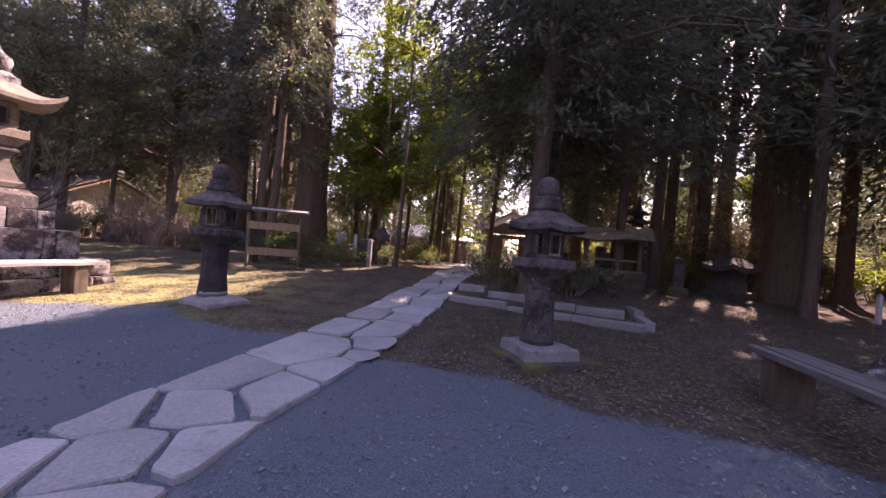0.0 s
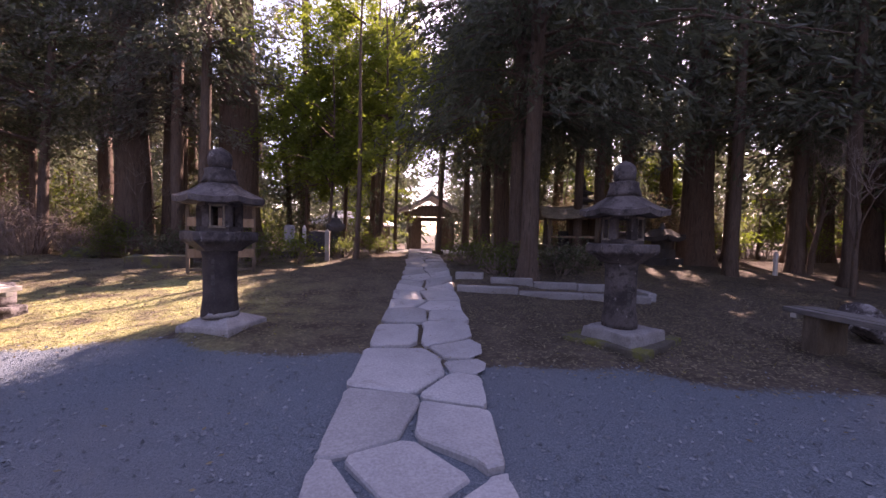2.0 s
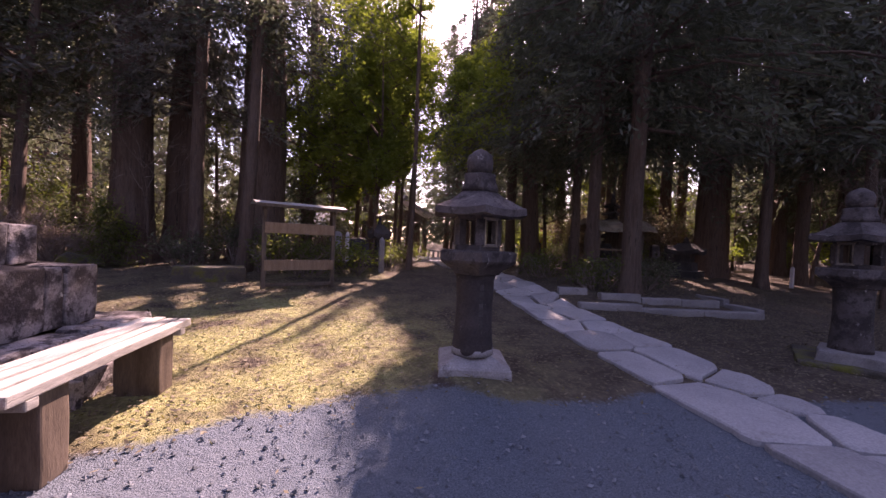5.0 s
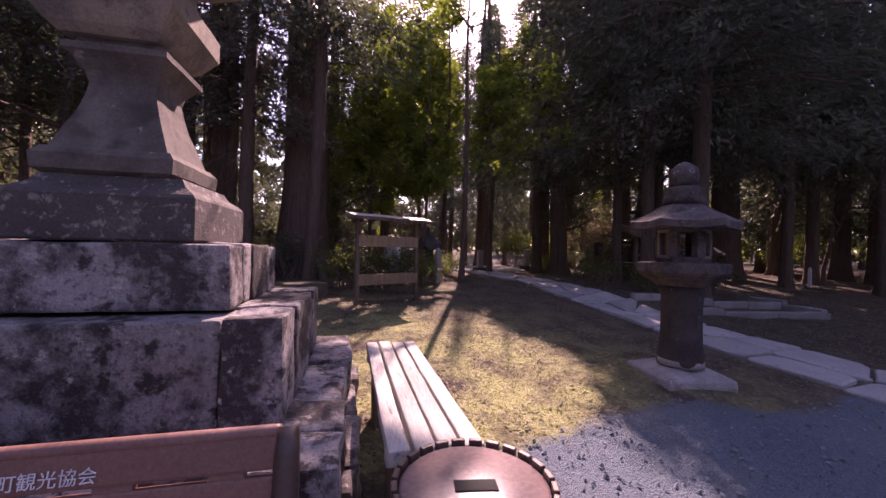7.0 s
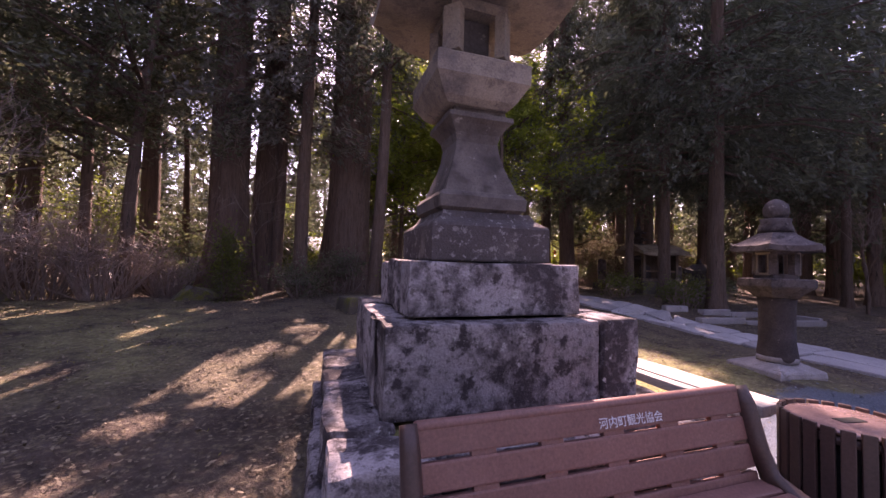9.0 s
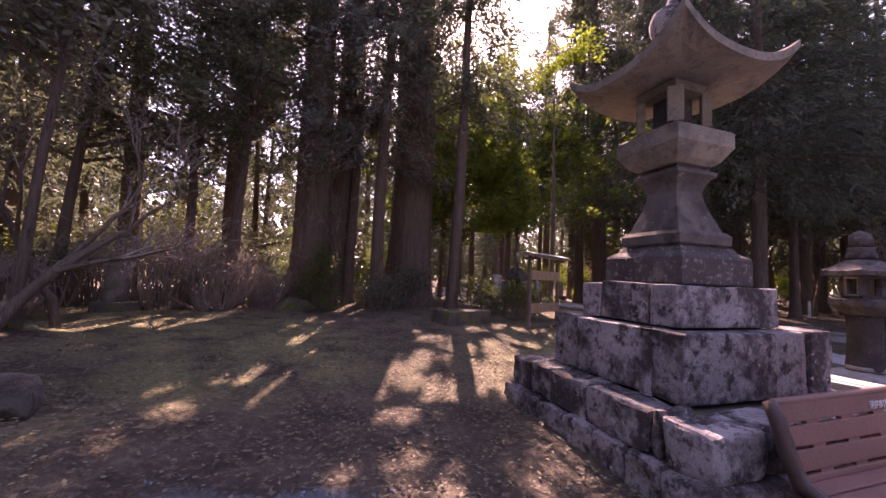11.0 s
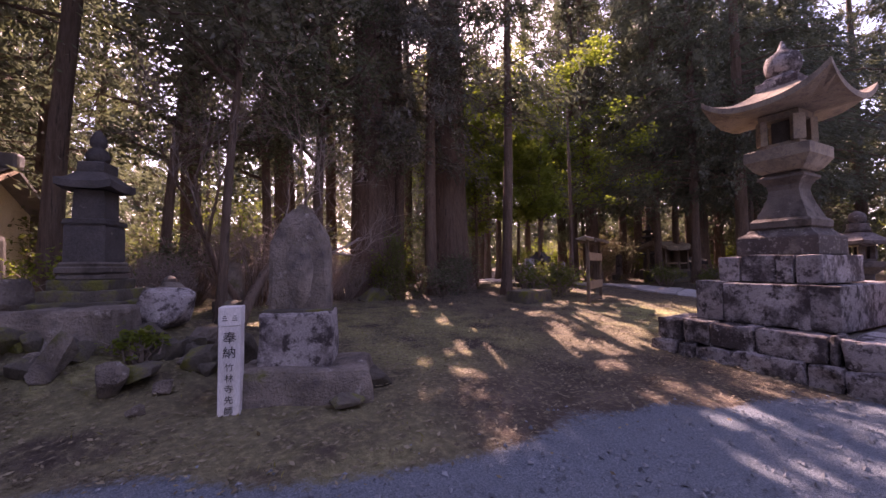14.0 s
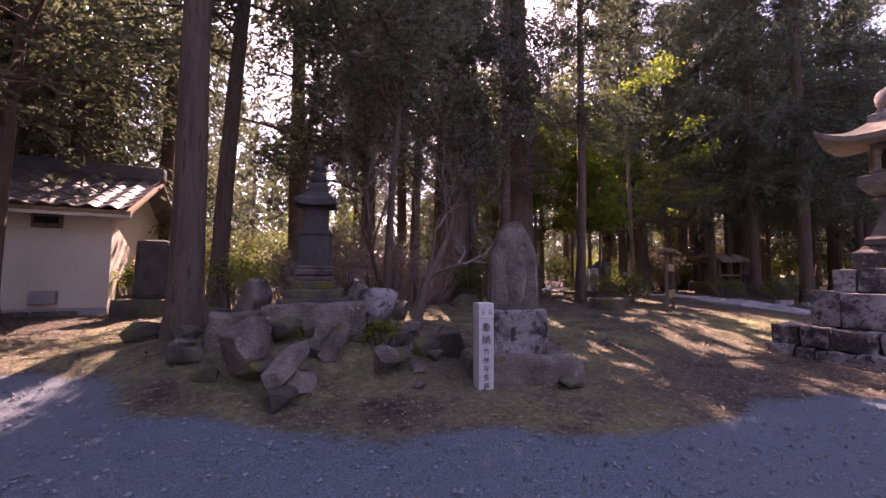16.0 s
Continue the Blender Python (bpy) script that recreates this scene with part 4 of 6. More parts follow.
def path_lantern(x, y, z, turn, seed, label, plinth_turn, roof=0.41):
    ob = thing("stone_lantern", pose(x, y, 0), label, "stone lantern", "pair of lanterns by the path")
    g = H(x, y)
    if seed == 2:
        part("foundation_slab", block(0.9, 0.86, 0.1, (0.04, 0.03, g - 0.07), 0.02, 0.015, 5, seed, 0.02, 5, plinth_turn + 8), M_MOSSROCK, ob)
    if seed == 1:
        part("plinth", turned([(0.4, g - 0.06), (0.405, g - 0.02), (0.4, z - 0.075), (0.385, z - 0.06), (0.2, z + 0.004)], 4, 0.008, seed, 0.5 + plinth_turn / 90, 8, (0.02, 0.03), False), M_PLINTH, ob, "low pale square plinth with sloping top")
        part("lichen_band", turned([(0.1731, z + 0.004), (0.1722, z + 0.03), (0.1716, z + 0.055)], 28, 0.004, 5), M_PLINTH, ob, "pale lichen at the shaft's foot")
    else:
        part("plinth", block(0.6, 0.58, z - g + 0.04, (0.02, -0.03, g - 0.04), 0.02, 0.02, 7, seed, 0.06, 5, plinth_turn), M_PLINTH, ob, "rough pale square plinth")
    part("shaft", turned([(0.172, z), (0.17, z + 0.06), (0.155, z + 0.2), (0.15, z + 0.42), (0.156, z + 0.6), (0.168, z + 0.67)], 28, 0.006, seed), M_LANTERN_DARK if seed == 1 else M_LANTERN, ob, "dark round shaft with worn inscription")
    part("platform", turned([(0.2, z + 0.66), (0.24, z + 0.7), (0.33, z + 0.755), (0.345, z + 0.775), (0.345, z + 0.84), (0.33, z + 0.852)], 6, 0.006, seed, turn, 5, smooth=False), M_LANTERN, ob)
    firebox(6, 0.2, z + 0.85, z + 1.15, M_LANTERN, ob, turn, seed)
    for k in range(3):
        a = 2 * math.pi * (2 * k + 0.5 + turn) / 6
        for dx, w, hh, dz in ((-0.062, 0.022, 0.19, 0.055), (0.062, 0.022, 0.19, 0.055), (0, 0.146, 0.024, 0.245), (0, 0.146, 0.024, 0.035)):
            bar = block(0.016, w, hh, (0.176, dx, z + 0.85 + dz), 0.003, 0, 0)
            bmesh.ops.rotate(bar, verts=bar.verts[:], cent=(0, 0, 0), matrix=Matrix.Rotation(a, 3, "Z"))
            part("window_frame", bar, M_GRANITE_TAN, ob)
    part("roof", eaves(6, roof, 0.13, z + 1.18, 0.17, 0.02, 0.055, 6, 7, 0.008, seed, turn, 1.25), M_LANTERN, ob, "mossy hexagonal stone roof")
    part("neck", turned([(0.17, z + 1.33), (0.155, z + 1.38), (0.135, z + 1.44), (0.145, z + 1.47), (0.1, z + 1.482)], 6, 0.004, seed, turn, 3), M_LANTERN, ob)
    part("finial", turned([(0.09, z + 1.475), (0.105, z + 1.52), (0.11, z + 1.58), (0.095, z + 1.635), (0.05, z + 1.672), (0.012, z + 1.69)], 20, 0.004, seed), M_LANTERN, ob)
    for k in range(9):
        bm = block(0.035, 0.01, 0.03 + 0.01 * (k % 3), (0, 0, 0), 0.003, 0, 0)
        bmesh.ops.transform(bm, matrix=pose(0.02 + 0.148 * math.sin(-0.2), -0.150, z + 0.12 + 0.052 * k, 0, 0, -8), verts=bm.verts[:])
        part("inscription_mark", bm, M_TOWER, ob)
    return ob


path_lantern(-4.9, 5.99, 0.29, 0.2, 1, "weathered dark stone lantern with hexagonal roof on square plinth", -19)
path_lantern(-0.87, 5.36, 0.25, 0.45, 2, "weathered stone lantern with wide hexagonal roof on rough plinth", 22, 0.42)


# ---- the great lantern on its stepped base ----
def great_lantern():
    m = pose(-8.52, 6.264, 0, 0, 0, -11.5)
    ob = thing("great_stone_lantern", m, "large granite lantern with upswept roof on stepped lichened stone base", "stone lantern")

    def course(hx, hy, z0, z1, splits, seed, mat, name, inset=0.25, bev=0.02, rough=0.014, at=(0, 0)):
        """One oblong course of blocks round a core."""
        n = 0
        h = z1 - z0
        for side in range(4):
            a = side * 90
            half, deep = (hy, hx) if side % 2 else (hx, hy)
            edges = [-half] + [half * q for q in splits[side]] + [half]
            for k, (u0, u1) in enumerate(zip(edges, edges[1:])):
                if side % 2 and k == 0:
                    u0 += inset + 0.004
                if side % 2 and k == len(edges) - 2:
                    u1 -= inset + 0.004
                n += 1
                out = 0.012 * math.sin(seed * 3 + n * 2.3)
                bm = block(u1 - u0 - 0.008, inset, h - 0.006 + 0.008 * math.sin(n * 1.9 + seed), ((u0 + u1) / 2, -(deep - inset / 2 + out), z0), bev, rough, 5, seed * 10 + n, 0.0, 7)
                bmesh.ops.rotate(bm, verts=bm.verts[:], cent=(0, 0, 0), matrix=Matrix.Rotation(radians(a), 3, "Z"))
                part(name, bm, mat, ob).location = (*at, 0)
        part("fill", block(2 * (hx - inset) + 0.02, 2 * (hy - inset) + 0.02, h - 0.03, (*at, z0), 0.01, 0.012, 6, seed), M_MOSSROCK, ob, "soil and rubble fill")

    course(0.97, 0.99, -0.06, 0.25, [(-0.3, 0.35), (-0.45, 0.1, 0.6), (-0.2, 0.5), (-0.5, -0.05, 0.45)], 1, M_GRANITE, "foot_stone", 0.3, 0.035, 0.028)
    course(0.91, 0.93, 0.245, 0.5, [(-0.55, 0.25), (-0.35, 0.3), (-0.2, 0.4), (-0.4, 0.05, 0.62)], 2, M_GRANITE, "base_stone", 0.28, 0.03, 0.022)
    course(0.683, 0.62, 0.5, 0.93, [(0.66,), (0.3,), (0.1,), (0.62,)], 3, M_GRANITE, "step_stone", 0.28, 0.016, 0.012)
    course(0.492, 0.435, 0.93, 1.214, [(), (-0.2,), (), (0.2,)], 4, M_GRANITE, "upper_step_stone", 0.2, 0.014, 0.009, (-0.057, -0.012))
    r2 = math.sqrt(2)

    def square(profile, name, mat, at, seed, label=""):
        part(name, turned([(r * r2, z) for r, z in profile], 4, 0.003, seed, 0.5, 8, smooth=False), mat, ob, label).location = (*at, 0)

    low, mid, top = (-0.072, -0.049), (-0.1, -0.07), (-0.125, -0.08)
    square([(0.34, 1.212), (0.346, 1.222), (0.346, 1.40), (0.336, 1.415), (0.285, 1.45), (0.262, 1.49)], "base_slab", M_GRANITE_DARK, low, 1, "dark square slab with sloped shoulders")
    square([(0.225, 1.488), (0.258, 1.508), (0.262, 1.572), (0.235, 1.604)], "shaft_foot", M_SHAFT, mid, 2, "rounded square moulding under the shaft")
    square([(0.222, 1.60), (0.19, 1.69), (0.16, 1.775), (0.14, 1.85), (0.13, 1.915), (0.142, 1.965), (0.172, 2.01), (0.2, 2.035), (0.2, 2.062), (0.165, 2.078), (0.16, 2.105)], "waisted_shaft", M_SHAFT, mid, 3, "square shaft with narrow waist")
    square([(0.185, 2.103), (0.22, 2.135), (0.27, 2.215), (0.282, 2.232), (0.282, 2.342), (0.274, 2.352)], "platform", M_GRANITE_TAN, top, 4)
    before = set(ob.children)
    firebox(4, 0.178 * r2, 2.351, 2.735, M_GRANITE_TAN, ob, 0.5, 5, 0.05, 0.62)
    part("mesh_liner", block(0.19, 0.19, 0.25, (0, 0, 2.41), 0.004, 0, 0), M_TOWER, ob)
    part("roof", eaves(4, 0.555 * r2, 0.15 * r2, 2.79, 0.265, 0.2, 0.06, 12, 9, 0.004, 6, 0.5, 1.7), M_GRANITE_TAN, ob, "square granite roof with upswept corners")
    part("neck", turned([(0.185 * r2, 3.02), (0.185 * r2, 3.105), (0.14 * r2, 3.125), (0.11 * r2, 3.17)], 4, 0.003, 7, 0.5, 4, smooth=False), M_GRANITE, ob)
    part("finial", turned([(0.08, 3.16), (0.135, 3.2), (0.16, 3.27), (0.163, 3.33), (0.142, 3.39), (0.085, 3.43), (0.052, 3.46), (0.033, 3.5), (0.012, 3.57)], 24, 0.003, 8), M_GRANITE, ob, "onion-shaped jewel finial")
    for o in ob.children:
        if o not in before:
            o.location = (*top, 0)


great_lantern()


# ---- benches and bin ----
def plank_bench(x0, y0, length, width, z, turn, label, planks, seed, leg_mat, seat_mat):
    """Long plank seat on two thick timber legs, lying along its y."""
    g = H(x0, y0)
    ob = thing("plank_bench", pose(x0, y0, 0, 0, 0, turn), label, "bench", "plank benches")
    w = width / planks
    for k in range(planks):
        bm = block(w - 0.014, length + 0.02 * math.sin(k * 2.1), 0.055, (-width / 2 + (k + 0.5) * w, 0, z - 0.055 + 0.004 * math.sin(k * 1.7)), 0.008, 0.004, 8, seed + k, 0, 5)
        part("seat_plank", bm, seat_mat, ob)
    for s in (-1, 1):
        part("leg", block(width * 0.8, 0.17, z - 0.055 - g + 0.03, (0, s * (length / 2 - 0.28), g - 0.03), 0.012, 0.006, 4, seed + 7 + s), leg_mat, ob)
        part("crosspiece", block(width * 0.95, 0.07, 0.05, (0, s * (length / 2 - 0.12), z - 0.106), 0.008, 0.003, 3, seed + 9 + s), M_WOOD, ob)
    return ob


plank_bench(-7.36, 5.86, 1.5, 0.36, 0.525, -10, "sun-bleached wooden plank bench beside the great lantern base", 4, 20, M_WOOD_DARK, M_WOOD)
plank_bench(1.16, 4.15, 2.3, 0.4, 0.45, -6, "weathered grey plank bench on thick legs", 4, 40, M_WOOD_DARK, M_WOOD_GREY)


def park_bench():
    ob = thing("park_bench", pose(-8.666, 5.2, 0, 0, -1.3, -13), "brown slatted park bench with white lettering on the back", "bench")
    L = 1.5
    for k in range(4):
        z = 0.655 - 0.1 * k
        y = 0.0 - 0.024 * k
        bm = block(L - 0.1, 0.03, 0.09, (0, 0, 0), 0.008, 0.0, 0)
        bmesh.ops.transform(bm, matrix=pose(0, y, z - 0.068, -14, 0, 0), verts=bm.verts[:])
        slat = part("back_slat", bm, M_BENCH, ob)
        if k == 0:
            cap = turned([(0.018, -(L - 0.1) / 2), (0.02, -(L - 0.12) / 2), (0.02, (L - 0.12) / 2), (0.018, (L - 0.1) / 2)], 12)
            bmesh.ops.transform(cap, matrix=pose(0, y + 0.024, z + 0.022, 0, 90, 0), verts=cap.verts[:])
            part("top_roll", cap, M_BENCH, ob)
            writing("\u6cb3\u5185\u753a\u89b3\u5149\u5354\u4f1a", 0.042, M_WHITE, slat, pose(0.13, y - 0.011, z - 0.035, 76, 0, 0))
        else:
            for j in range(5):
                bm = block(0.09, 0.024, 0.024, (0, 0, 0), 0.002, 0, 0)
                bmesh.ops.transform(bm, matrix=pose(-L / 2 + 0.28 + j * 0.26, y + 0.022, z + 0.014, -14, 0, 0), verts=bm.verts[:])
                part("slat_spacer", bm, M_BENCH, ob)
    for k in range(4):
        bm = block(L - 0.1, 0.085, 0.03, (0, -0.12 - 0.095 * k, 0.325), 0.008, 0.0, 0)
        part("seat_slat", bm, M_BENCH, ob)
    g = H(-8.66, 5.1)
    for s in (-1, 1):
        x = s * (L / 2 - 0.028)
        V, F = tube([(x, 0.02, 0.69), (x, -0.012, 0.62), (x, -0.05, 0.48), (x, -0.1, 0.36), (x, -0.22, 0.325), (x, -0.46, 0.315)], [0.03, 0.034, 0.036, 0.038, 0.036, 0.03], 8)
        bm = bmesh.new()
        vs = [bm.verts.new(v) for v in V]
        for f in F:
            bm.faces.new([vs[q] for q in f])
        bm.faces.new(vs[:8])
        bm.faces.new(vs[-8:])
        bmesh.ops.recalc_face_normals(bm, faces=bm.faces[:])
        smooth_all(bm)
        part("end_frame", bm, M_BENCH_DARK, ob, "dark brown moulded end frame")
        for yy in (-0.08, -0.42):
            part("leg", block(0.05, 0.06, 0.32 - g + 0.02, (x, yy, g - 0.02), 0.006, 0, 0), M_BENCH_DARK, ob)
        part("bolt", turned([(0.012, -0.01), (0.012, 0.012), (0.006, 0.018)], 8, at=(x, -0.46)), M_TIN, ob).location.z = 0.35


park_bench()


def litter_bin():
    g = H(-7.5, 4.85)
    ob = thing("litter_bin", pose(-7.5, 4.85, 0), "round slatted brown litter bin with flat brown lid", "litter bin")
    part("drum", turned([(0.19, g + 0.03), (0.195, g + 0.05), (0.195, 0.53), (0.185, 0.535)], 32), M_BLACK, ob)
    lid = part("lid", turned([(0.2, 0.535), (0.21, 0.545), (0.21, 0.553), (0.2, 0.556)], 40), M_BIN_TOP, ob, "flat mauve-brown lid with slot")
    part("slot", block(0.12, 0.05, 0.004, (0.0, -0.01, 0.5555), 0.0015, 0, 0, turn=-20), M_BLACK, lid)
    for k in range(24):
        bm = block(0.045, 0.018, 0.57 - g, (0, 0, 0), 0.004, 0, 0)
        a = k * 15
        bmesh.ops.transform(bm, matrix=pose(0.222 * math.cos(radians(a)), 0.222 * math.sin(radians(a)), g, 0, 0, a + 90), verts=bm.verts[:])
        part("slat", bm, M_BENCH_DARK, ob)
    for z in (0.1, 0.5):
        part("hoop", turned([(0.198, z), (0.212, z), (0.212, z + 0.03), (0.198, z + 0.03)], 40), M_BENCH_DARK, ob)
    part("foot_ring", turned([(0.17, g - 0.01), (0.18, g), (0.18, g + 0.04)], 32), M_BLACK, ob)


litter_bin()


# ---- notice board frame, posts, kerbs ----
def notice_frame():
    a, b = Vector((-6.91, 9.66)), Vector((-5.75, 10.02))
    mid, turn = (a + b) / 2, math.degrees(math.atan2(b.y - a.y, b.x - a.x))
    g = H(mid.x, mid.y)
    L = (b - a).length
    ob = thing("notice_frame", pose(mid.x, mid.y, 0, 0, 0, turn), "empty timber notice frame with narrow pale sheet-metal roof", "notice board")
    for s in (-1, 1):
        part("post", block(0.06, 0.06, 1.66 - g + 0.1, (s * (L / 2 - 0.05), 0, g - 0.1), 0.006, 0.003, 6, 3 + s), M_WOOD_DARK, ob)
        part("brace", block(0.04, 0.3, 0.05, (s * (L / 2 - 0.05), 0, 1.58), 0.005, 0, 0), M_WOOD_DARK, ob)
    part("board", block(L - 0.1, 0.025, 0.17, (0, -0.035, 1.22), 0.004, 0.002, 4, 8), M_WOOD_TAN, ob)
    part("board", block(L - 0.1, 0.025, 0.17, (0, -0.035, g + 0.32), 0.004, 0.002, 4, 9), M_WOOD_TAN, ob)
    part("bottom_rail", block(L - 0.05, 0.04, 0.05, (0, 0, g + 0.06), 0.005, 0.002, 4, 10), M_WOOD_DARK, ob)
    bm = block(L + 0.24, 0.2, 0.012, (0, 0, 0), 0.004, 0, 0)
    bmesh.ops.transform(bm, matrix=pose(0, -0.09, 1.69, 14, 0, 0), verts=bm.verts[:])
    other = block(L + 0.24, 0.2, 0.012, (0, 0, 0), 0.004, 0, 0)
    bmesh.ops.transform(other, matrix=pose(0, 0.1, 1.69, -14, 0, 0), verts=other.verts[:])
    part("roof", join(bm, other), M_TIN, ob, "pale metal roof")
    part("roof_edge", block(L + 0.22, 0.02, 0.05, (0, -0.18, 1.625), 0.004, 0, 0), M_WOOD_DARK, ob)


notice_frame()


def marker_post(x, y, w, h, label, mat, cap=True, turn=0.0):
    g = H(x, y)
    ob = thing("marker_post", pose(x, y, 0, 0, 0, turn), label, "post")
    part("shaft", block(w, w, h, (0, 0, g - 0.05), 0.006, 0.002, 4, int(x * 7), 0, 9), mat, ob)
    if cap:
        part("cap", turned([(w * 0.7, g + h - 0.051), (w * 0.7, g + h - 0.03), (0.01, g + h + w * 0.45)], 4, 0, 0, 0.5, smooth=False), mat, ob)
    return ob


marker_post(-4.6, 11.8, 0.11, 0.75, "grey square stone marker post beside the path", M_PLINTH)
marker_post(-5.3, 12.6, 0.09, 0.8, "pale wooden marker post among undergrowth", M_POST)
marker_post(6.3, 9.6, 0.07, 0.55, "short pale post at the wood's edge", M_POST)


def votive_post():
    x, y = -13.68, 8.08
    g = H(x, y)
    ob = thing("votive_post", pose(x, y, 0, 0, 0, -20), "pale square votive post with black brushed characters", "post")
    z1 = 0.885
    w = 0.125
    part("shaft", block(w, w, z1 - 0.12 - g + 0.12, (0, 0, g - 0.12), 0.005, 0.0015, 3, 4), M_POST, ob)
    top = part("cap", block(w + 0.004, w + 0.004, 0.118, (0, 0, z1 - 0.118), 0.006, 0.001, 2, 5), M_POST, ob)
    face = -w / 2 - 0.0025

    def put(t, size, z, dx=0.0):
        writing(t, size, M_INK, ob, pose(dx, face, z, 90, 0, 0), "character")

    put("\u5949", 0.078, 0.69)
    put("\u7d0d", 0.078, 0.6)
    for k, ch in enumerate("\u7af9\u6797\u5bfa\u5148\u5e2b"):
        put(ch, 0.052, 0.51 - 0.066 * k)
    for k in range(2):
        for j in range(3):
            part("brush_stroke", block(0.045 - 0.008 * j, 0.001, 0.006, (0.0, face + 0.001, 0.155 - 0.066 * k + 0.016 * j), 0, 0, 0), M_INK, ob)
    for s in (-1, 1):
        for j in range(3):
            part("brush_stroke", block(0.03 - 0.006 * j, 0.001, 0.005, (s * 0.028, face - 0.0015, z1 - 0.085 + 0.013 * j), 0, 0, 0), M_INK, top)


votive_post()


def kerb(x0, y0, x1, y1, n, seed, label):
    a, b = Vector((x0, y0)), Vector((x1, y1))
    turn = math.degrees(math.atan2(y1 - y0, x1 - x0))
    owner = tagged(new("kerb"), label, "kerb", kind="structure")
    d = b - a
    for k in range(n):
        c = a + d * ((k + 0.5) / n)
        bm = block(d.length / n - 0.012, 0.15, 0.2, (c.x, c.y, H(c.x, c.y) - 0.1 + 0.008 * math.sin(k * 2 + seed)), 0.02, 0.01, 6, seed + k, 0, 6)
        bmesh.ops.rotate(bm, verts=bm.verts[:], cent=(c.x, c.y, 0), matrix=Matrix.Rotation(radians(turn), 3, "Z"))
        part("kerbstone", bm, M_KERB, owner)


kerb(-1.98, 8.2, 1.0, 7.25, 3, 3, "pale stone kerb along the front of the tree bed")
kerb(1.08, 7.3, 1.25, 8.55, 2, 8, "pale stone kerb closing the tree bed")
kerb(-1.85, 8.95, -1.35, 8.75, 1, 13, "short kerb beside the path")
kerb(-1.3, 8.5, 0.95, 7.95, 3, 17, "inner stone kerb of the tree bed")


def split_stone(sx, sy, sz, seed):
    """An angular stone: flat broken faces, worn edges."""
    rng = random.Random(seed * 7 + 1)
    bm = bmesh.new()
    for k in range(15):
        d = Vector((rng.gauss(0, 1), rng.gauss(0, 1), rng.gauss(0, 1))).normalized()
        m = max(abs(d.x), abs(d.y), abs(d.z))
        d = d * (0.45 + 0.55 / (m * 1.25)) * rng.uniform(0.85, 1.0)
        bm.verts.new((d.x * sx / 2, d.y * sy / 2, d.z * sz / 2))
    hull = bmesh.ops.convex_hull(bm, input=bm.verts[:])
    loose = [v for v in bm.verts if not v.link_faces]
    bmesh.ops.delete(bm, geom=loose, context="VERTS")
    bmesh.ops.dissolve_limit(bm, angle_limit=radians(14), verts=bm.verts[:], edges=bm.edges[:])
    bmesh.ops.bevel(bm, geom=bm.edges[:], offset=0.05 * min(sx, sy, sz), segments=2, profile=0.6, affect="EDGES", clamp_overlap=True)
    bmesh.ops.triangulate(bm, faces=bm.faces[:])
    bmesh.ops.subdivide_edges(bm, edges=[e for e in bm.edges if e.calc_length() > 0.22 * max(sx, sy, sz)], cuts=2)
    bmesh.ops.triangulate(bm, faces=bm.faces[:])
    shake(bm, 0.035 * (sx + sy + sz) / 3, 7.0, seed)
    return bm


def rock(x, y, sx, sy, sz, seed, mat, label, turn=0.0, lean=(0, 0), sink=0.25, sub=3, group=""):
    bm = split_stone(sx, sy, sz, seed)
    bmesh.ops.transform(bm, matrix=pose(0, 0, 0, lean[0], lean[1], turn), verts=bm.verts[:])
    ob = part("rock", bm, mat)
    ob.location = (x, y, H(x, y) + sz * (0.5 - sink))
    return tagged(ob, label, "rock", group)


# ---- mound of stones with the stele ----
def stele():
    ob = thing("memorial_stele", pose(-13.2, 8.22, 0, 0, 0, -28), "pointed weathered stone stele on a lichened block and rough base", "stele")
    g = H(-13.2, 8.2)
    part("foot", block(0.98, 0.62, 0.44 - g + 0.08, (0.05, -0.02, g - 0.08), 0.06, 0.035, 7, 3, 0.06, 4), M_ROCK, ob, "rough mossy foot stone")
    part("pedestal", block(0.5, 0.42, 0.385, (0, 0, 0.43), 0.025, 0.012, 6, 5, 0.02, 6), M_GRANITE, ob, "lichen-blotched square pedestal")
    bm = bmesh.new()
    outline = []
    for t in np.linspace(0, 1, 25):
        s = 2 * t - 1
        outline.append((0.205 * s, 0.48 + 0.3 * (1 - abs(s) ** 1.7) ** 0.85))
    pts = [(-0.215, 0.0)] + outline + [(0.215, 0.0)]
    rows = []
    order = [(-0.098, 0.84), (-0.07, 1.0), (0.08, 1.0), (0.1, 0.93)]
    for dy, k in order:
        rows.append([bm.verts.new((x * k, dy, 0.812 + (z * k if z else 0))) for x, z in pts])
    m = len(pts)
    for lo, hi in zip(rows, rows[1:]):
        for i in range(m):
            bm.faces.new((lo[i], hi[i], hi[(i + 1) % m], lo[(i + 1) % m]))
    bm.faces.new(rows[0])
    bm.faces.new(rows[-1][::-1])
    bmesh.ops.recalc_face_normals(bm, faces=bm.faces[:])
    shake(bm, 0.014, 7, 4)
    slab = part("slab", bm, M_ROCK, ob, "grey stone slab with worn relief")
    relief = boulder(0.2, 0.09, 0.46, 12, 0.16, 4, False)
    bmesh.ops.translate(relief, verts=relief.verts[:], vec=(0.0, -0.085, 1.1))
    part("relief", relief, M_ROCK, slab, "worn unreadable carving")
    part("ledge", block(0.46, 0.36, 0.03, (0, 0, 0.8), 0.01, 0.006, 5, 9), M_MOSSROCK, ob)


stele()


